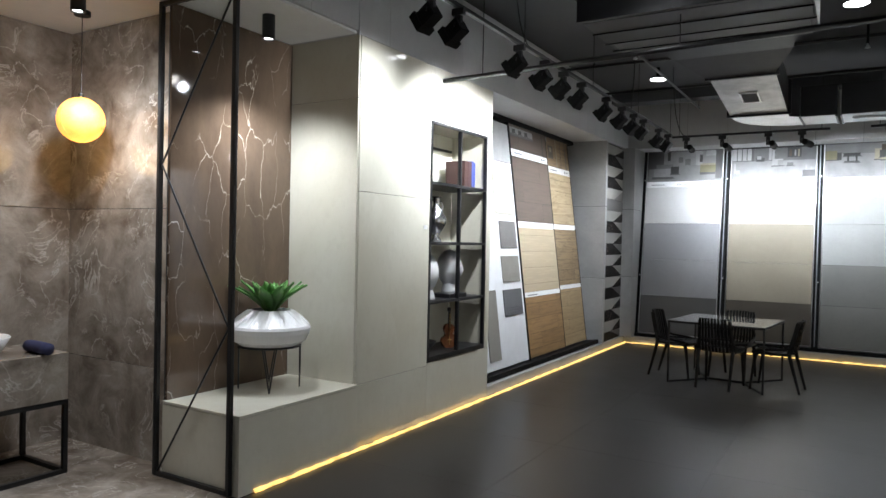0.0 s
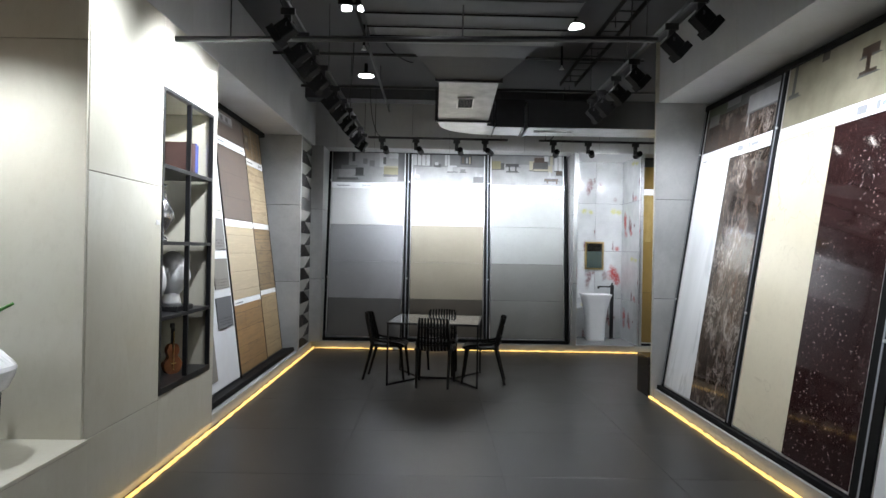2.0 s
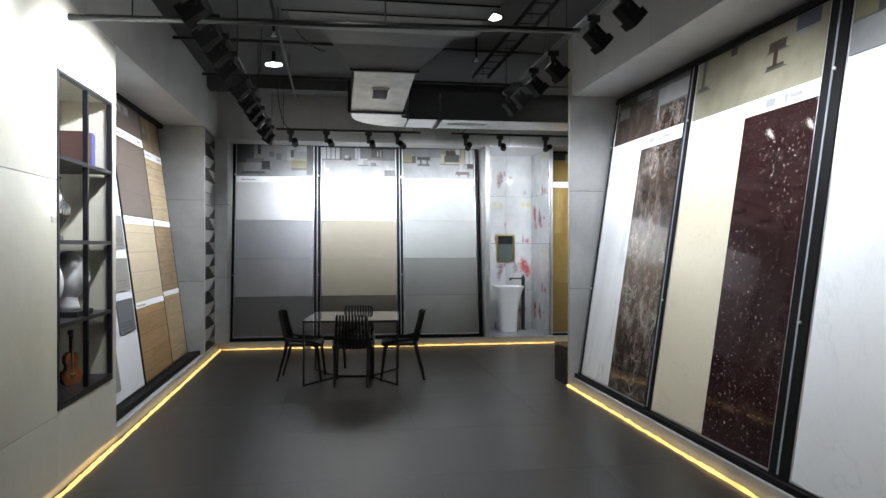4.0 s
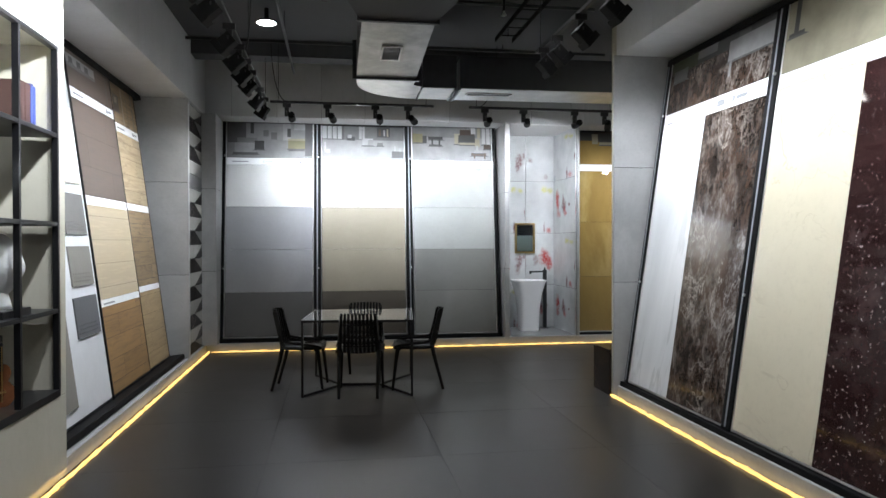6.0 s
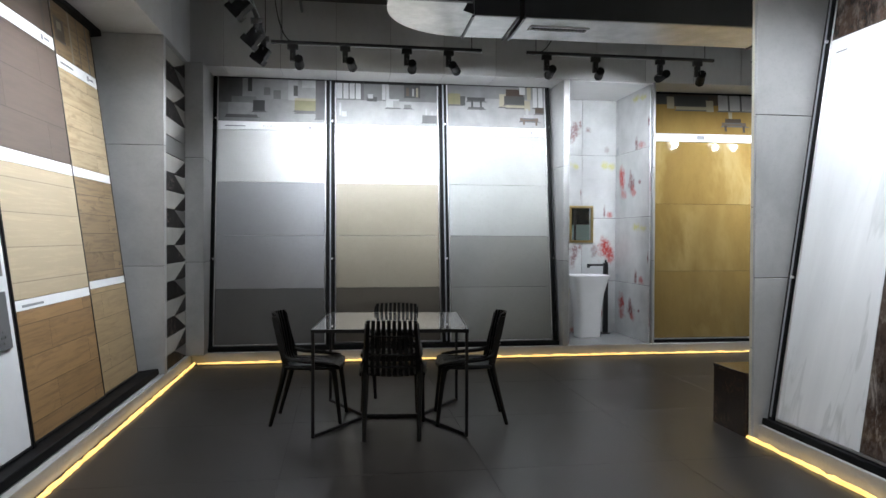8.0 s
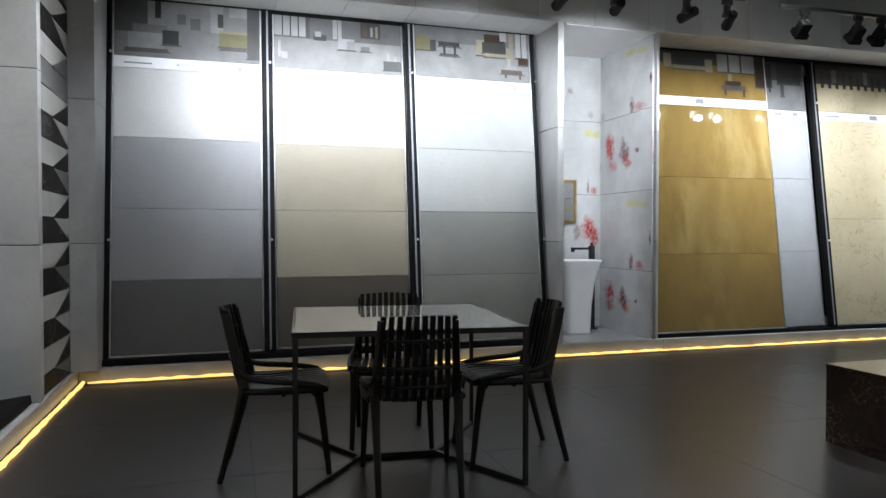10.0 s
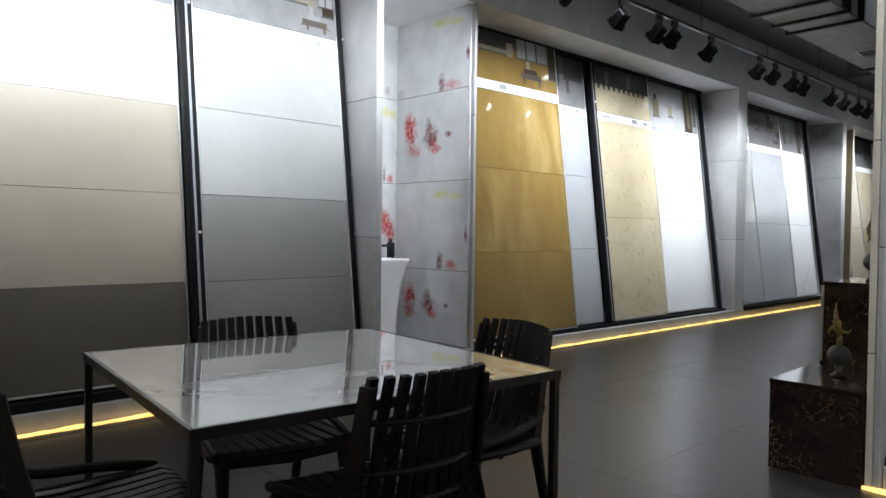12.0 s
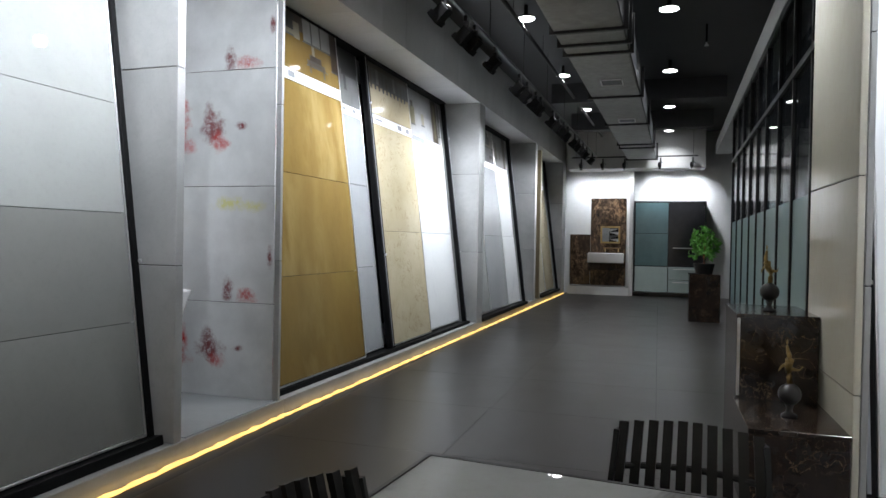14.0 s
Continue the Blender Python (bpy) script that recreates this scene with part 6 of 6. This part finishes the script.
def head(eye, target, box_type, k=1.0, r=0.05):
    """A track head: adapter, arm and tilting can that points at the target."""
    eye, target = Vector(eye), Vector(target)
    lit = "black track spotlight aimed at the display wall"
    e = thing("track_spotlight", Matrix.Translation(eye), lit, "spotlight", "track spotlights")
    part("adapter", boxes((-0.05, 0.05, -0.016, 0.016, 0.09, 0.14), bevel=0.003), M_BLACK, e)
    part("arm", boxes((-0.026, 0.026, -0.02, 0.02, -0.02, 0.09), bevel=0.004), M_BLACK, e)
    m = look((0, 0, 0), target - eye) @ Matrix.Rotation(radians(180), 4, "X")
    if not box_type:
        m = look((0, 0, 0), target - eye + Vector((0, 0, 0.55))) @ Matrix.Rotation(radians(180), 4, "X")
        m = Matrix.Translation((0.055, 0.02, -0.01)) @ m
    if box_type:
        bm = boxes((-0.064, 0.064, -0.064, 0.064, -0.05, 0.10), bevel=0.008)
        f = boxes((-0.078, 0.078, -0.078, -0.073, 0.08, 0.145), (-0.078, 0.078, 0.073, 0.078, 0.08, 0.145), (-0.078, -0.073, -0.0725, 0.0725, 0.08, 0.145), (0.073, 0.078, -0.0725, 0.0725, 0.08, 0.145))
        rim, z = 0.06, 0.101
    else:
        bm = lathe(bmesh.new(), [(r * 0.6, -0.085), (r * 0.9, -0.075), (r, -0.06), (r, 0.08)], 20)
        f = lathe(bmesh.new(), [(r, 0.081), (r + 0.003, 0.085), (r + 0.003, 0.15), (r - 0.002, 0.15), (r - 0.003, 0.086)], 20)
        rim, z = r * 0.82, 0.088
    m = m @ Matrix.Scale(k, 4)
    bm.transform(m)
    f.transform(m)
    can = part("can", bm, M_RACK, e)
    part("hood", f, M_RACK, can)
    ln = lathe(bmesh.new(), [(rim, z), (rim, z + 0.003)], 18)
    ln.transform(m)
    part("lens", ln, M_LAMP, can, "glowing lens")
    part("yoke", tube(bmesh.new(), bez((0, -0.06, 0), (0, -0.06, 0.06), (0, 0.06, 0.06), (0, 0.06, 0)), 0.006, 6), M_BLACK, e)


track((-2.27, 3.2, 3.26), (-2.27, 10.4, 3.26))
track((0.46, 1.6, 3.26), (0.46, 7.75, 3.26))
track((-2.2, 10.12, 3.19), (-0.18, 10.12, 3.19))
track((0.27, 10.12, 3.19), (2.27, 10.12, 3.19))
track((2.8, cor_y(2.8), 3.24), (14.2, cor_y(14.2), 3.24))
# short track out of view, added only to carry that unseen head
track((2.0, 8.85, 3.26), (2.6, 8.85, 3.26))
track((14.3, 7.8, 3.24), (14.3, 10.6, 3.24))
for key, run in HEADS.items():
    if key == "hall":
        continue
    for eye, target, watts in run:
        head(eye, target, key in ("wood", "east", "corridor"), 0.78 if key == "corridor" else 0.84)


def downlight(x, y):
    e = thing("downlight", (x, y, CEIL), "round white surface-mounted ceiling downlight", "downlight", "ceiling downlights")
    part("housing", lathe(bmesh.new(), [(0.022, 0.0), (0.024, -0.115), (0.1, -0.132), (0.108, -0.138), (0.108, -0.15), (0.09, -0.152)], 28), M_RACK, e)
    part("lens", lathe(bmesh.new(), [(0.1, -0.156), (0.1, -0.153)], 24), M_DOWN, e, "glowing lens")


for x, y in DOWNS:
    downlight(x, y)
tw2 = thing("twin_spotlight", (-1.95, 6.15, CEIL), "small twin-lamp ceiling spotlight in a dark box", "spotlight")
part("housing", boxes((-0.14, 0.14, -0.08, 0.08, -0.26, 0), bevel=0.006), M_RACK, tw2)
for x in (-0.07, 0.07):
    part("lamp", lathe(bmesh.new(), [(0.045, -0.285), (0.045, -0.26)], 18, centre=(x, -0.02, 0)), M_DOWN, tw2, "glowing lamp")

# ducts
ac = thing("air_unit", (-1.0, 5.6, 3.42), "grey ceiling air-conditioning unit hung from rods", "air conditioner")
part("casing", boxes((-0.8, 0.85, -0.55, 0.62, 0, 0.38), bevel=0.01), M_ACBOX, ac)
part("drain_tray", boxes((-0.78, 0.83, -0.5, 0.1, -0.02, -0.002)), M_ACBOX, ac)
part("service_panel", boxes((-0.75, 0.8, 0.13, 0.6, -0.012, -0.002)), M_ACPAN, ac, "lighter grey service panel")
for y in (-0.2, 0.12, 0.36):
    part("seam_strip", boxes((-0.8, 0.85, y - 0.006, y + 0.006, -0.03, -0.0205)), M_RACK, ac)
part("black_flange", boxes((-0.8, 0.85, -0.6, -0.552, -0.03, 0.36)), M_DUCTD, ac)
for x in (-0.7, 0.75):
    for y in (-0.45, 0.5):
        part("rod", tube(bmesh.new(), [(x, y, 0.38), (x, y, 0.53)], 0.006, 6), M_ALU, ac)
bm = bmesh.new()
rings = []
for y, x0, x1, z0, z1 in ((6.23, -1.55, -0.3, 3.46, 3.82), (6.7, -1.42, -0.38, 3.44, 3.80), (7.3, -1.22, -0.58, 3.36, 3.75)):
    rings.append([bm.verts.new(p) for p in ((x0, y, z0), (x1, y, z0), (x1, y, z1), (x0, y, z1))])
for p, q in zip(rings, rings[1:]):
    for k in range(4):
        bm.faces.new((p[k], p[(k + 1) % 4], q[(k + 1) % 4], q[k]))
bm.faces.new(rings[0][::-1])
bm.faces.new(rings[-1])


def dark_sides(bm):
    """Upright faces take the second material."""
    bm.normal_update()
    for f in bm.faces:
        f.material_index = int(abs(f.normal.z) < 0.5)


du = thing("supply_duct", (0, 0, 0), "silver foil air duct turning towards the passage", "duct")
part("canvas_collar", bm, M_DUCTD, du, "black canvas collar")
bm = bmesh.new()
rings = []
for y, z in ((7.29, 3.365), (8.02, 3.29), (8.74, 3.212)):
    rings.append([bm.verts.new(p) for p in ((-1.2, y, z), (-0.575, y, z), (-0.575, y, z + 0.36), (-1.2, y, z + 0.36))])
for p, q in zip(rings, rings[1:]):
    for k in range(4):
        bm.faces.new((p[k], p[(k + 1) % 4], q[(k + 1) % 4], q[k]))
bm.faces.new(rings[0][::-1])
bm.faces.new(rings[-1])
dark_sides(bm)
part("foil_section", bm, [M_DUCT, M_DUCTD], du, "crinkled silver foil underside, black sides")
for y, z in ((7.31, 3.345), (8.73, 3.192)):
    part("flange", boxes((-1.24, -0.54, y - 0.018, y + 0.018, z, z + 0.4)), M_DUCTD, du)
bm = bmesh.new()
arc = [(-0.47 - 0.72 * math.cos(a), 8.93 + 0.74 * math.sin(a)) for a in [i * math.pi / 2 / 10 for i in range(11)]]
arc = [(-1.19, 8.755)] + arc + [(-0.47, 9.03), (-0.575, 8.95), (-0.575, 8.755)]
lo_, hi_ = [bm.verts.new((x, y, 3.2)) for x, y in arc], [bm.verts.new((x, y, 3.56)) for x, y in arc]
bm.faces.new(lo_)
bm.faces.new(hi_[::-1])
for i in range(len(lo_)):
    j = (i + 1) % len(lo_)
    bm.faces.new((lo_[i], hi_[i], hi_[j], lo_[j]))
bmesh.ops.recalc_face_normals(bm, faces=bm.faces)
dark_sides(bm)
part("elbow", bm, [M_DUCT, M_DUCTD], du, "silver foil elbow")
DUCT = Matrix.Translation((-0.06, 9.05, 0)) @ Matrix.Rotation(math.atan(-0.0235), 4, "Z")
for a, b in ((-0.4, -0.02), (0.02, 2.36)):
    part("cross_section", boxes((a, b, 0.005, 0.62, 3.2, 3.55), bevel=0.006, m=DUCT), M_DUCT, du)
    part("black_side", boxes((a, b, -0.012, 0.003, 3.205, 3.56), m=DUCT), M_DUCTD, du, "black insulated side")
for a in (-0.41, -0.03, 0.02, 2.37):
    part("flange", boxes((a - 0.01, a + 0.01, -0.014, 0.63, 3.186, 3.199), m=DUCT), M_DUCTD, du)


def vent(x, y, z, w, d, n, group="duct vents"):
    e = thing("duct_vent", (x, y, z), "small slatted grille in the duct", "vent", group)
    for s in ((0, w, 0, 0.015), (0, w, d - 0.015, d), (0, 0.015, 0.015, d - 0.015), (w - 0.015, w, 0.015, d - 0.015)):
        part("frame_bar", boxes((*s, -0.012, 0)), M_ALU, e)
    part("backing", boxes((0.015, w - 0.015, 0.015, d - 0.015, -0.003, 0)), M_VOID, e)
    for i in range(n):
        x0 = 0.02 + (w - 0.04) * i / n
        part("slat", boxes((x0, x0 + 0.006, 0.016, d - 0.016, -0.010, -0.003)), M_GREYT, e)
    return e


vent(-0.99, 7.85, 3.2, 0.19, 0.36, 9).rotation_euler = (-math.atan(0.1055), 0, 0)
bpy.data.objects["duct_vent"].location.z = 3.365 - 0.56 * 0.1055 - 0.001
vent(0.07, 9.24, 3.199, 0.53, 0.11, 14)
pd2 = thing("passage_duct", (0, 0, 0), "long grey ceiling duct along the passage", "duct")
cuts = [2.38, 4.25, 4.7, 5.05, 7.25, 9.45, 11.85, 12.35, 14.4]
for a, b in zip(cuts, cuts[1:]):
    part("duct_section", boxes((a + 0.02, b - 0.02, 0.005, 0.62, 3.2, 3.55), bevel=0.006, m=DUCT), M_DUCTG, pd2)
    part("flange", boxes((b - 0.02, b + 0.02, -0.05, 0.66, 3.175, 3.57), m=DUCT), M_BLACK, pd2, "black joint flange")
    part("dark_side", boxes((a + 0.025, b - 0.025, -0.012, 0.003, 3.205, 3.555), m=DUCT), M_DUCTD, pd2, "dark glossy side")
for x in (6.2, 8.9):
    vent(x, 9.2 - 0.0235 * x, 3.199, 0.3, 0.26, 8)


def pipe(pts, r, label, mt=None):
    e = thing("ceiling_pipe", (0, 0, 0), label, "pipe", "ceiling pipes")
    part("pipe_run", tube(bmesh.new(), pts, r, 10), mt or M_BLACK, e, smooth=True)
    a, b = Vector(pts[0]), Vector(pts[-1])
    for i in range(int((b - a).length / 1.7) + 1):
        p = a + (b - a).normalized() * (0.4 + 1.7 * i)
        if (p - a).length < (b - a).length:
            part("hanger", tube(bmesh.new(), [p, (p.x, p.y, CEIL)], 0.005, 6), M_BLACK, e)


tray = thing("cable_tray", (0, 0, 0), "dark perforated cable tray under the ceiling", "cable tray")
for x in (-0.1, 0.1):
    part("side_rail", boxes((x - 0.005 + 0.5, x + 0.005 + 0.5, 1.0, 9.2, 3.78, 3.83)), M_RACK, tray)
for i in range(28):
    part("rung", boxes((0.405, 0.595, 1.1 + i * 0.29, 1.13 + i * 0.29, 3.78, 3.785)), M_RACK, tray)
for y in (1.2, 4.0, 6.8, 9.0):
    part("hanger", tube(bmesh.new(), [(0.5, y, 3.785), (0.5, y, CEIL)], 0.005, 6), M_BLACK, tray)
rnd = random.Random(21)
for i, (x, y, z) in enumerate(((-2.27, 5.4, 3.29), (-2.27, 8.2, 3.29), (-2.0, 10.12, 3.22), (0.4, 10.12, 3.22), (0.46, 6.4, 3.29), (-1.5, 7.9, 3.7))):
    cb2 = thing("hanging_cable", (x, y, z), "thin black cable looping down from the ceiling", "cable", "ceiling cables")
    dx, dy = rnd.uniform(-0.3, 0.3), rnd.uniform(-0.4, 0.1)
    part("cable", tube(bmesh.new(), bez((0, 0, 0), (dx * 0.2, dy * 0.2, -0.02), (dx, dy, 0.05), (dx * 1.1, dy * 1.1, CEIL - z), 12), 0.006, 6), M_BLACK, cb2)
for x, y in ((-2.0, 7.4), (0.2, 8.0), (-1.6, 3.2), (3.6, 9.9), (6.8, 8.1), (10.2, 8.2)):
    sp = thing("sprinkler", (x, y, CEIL), "small ceiling sprinkler on a drop pipe", "sprinkler", "ceiling sprinklers")
    part("drop_pipe", tube(bmesh.new(), [(0, 0, 0), (0, 0, -0.22)], 0.012, 8), M_RACK, sp)
    part("deflector", lathe(bmesh.new(), [(0.008, -0.22), (0.012, -0.24), (0.026, -0.262), (0.026, -0.266)], 14), M_ALU, sp)
pipe([(XL, 5.2, 3.1), (0.4, 5.2, 3.18)], 0.022, "dark conduit crossing the ceiling")
pipe([(XL, 8.2, 3.86), (1.2, 8.2, 3.86)], 0.02, "dark conduit crossing the ceiling")
pipe([(XL, 9.9, 3.88), (2.0, 9.9, 3.88)], 0.02, "dark conduit crossing the ceiling")
pipe([(3.0, 10.2, 3.7), (14.0, 9.9, 3.7)], 0.022, "dark conduit along the passage ceiling")
pipe([(-1.95, 5.2, 3.72), (-1.95, 10.8, 3.72)], 0.015, "dark thin conduit along the ceiling")
setting("ceiling_beam", boxes((9.6, 10.0, 7.62, 10.4, 3.62, CEIL), (12.4, 12.7, 7.62, 10.4, 3.6, CEIL)), M_CEIL, "dark beams crossing the passage ceiling", "beam")
setting("ceiling_beam_hall", boxes((XL, XR, 10.2, 10.5, 3.78, CEIL)), M_CEIL, "dark beam crossing the hall ceiling", "beam")

# ---- floor tiles, last ----
base = bpy.data.objects["floor_base"]
TW = 1.2
me = None
for i in range(-2, 16):
    for j in range(-3, 11):
        x, y = -3.1 + i * TW, -2.2 + j * TW
        if x > 14.9 or y > 11.3 or (x > 2.2 and y < 6.0) or (x < -3.2 and y > 2.0):
            continue
        if me is None:
            t = part("floor_tile", boxes((0.0012, TW - 0.0012, 0.0012, TW - 0.0012, -0.003, 0.0)), M_FLOOR, base)
            me = t.data
        else:
            t = new("floor_tile", me)
            t.parent = base
        t.location = (x, y, 0)
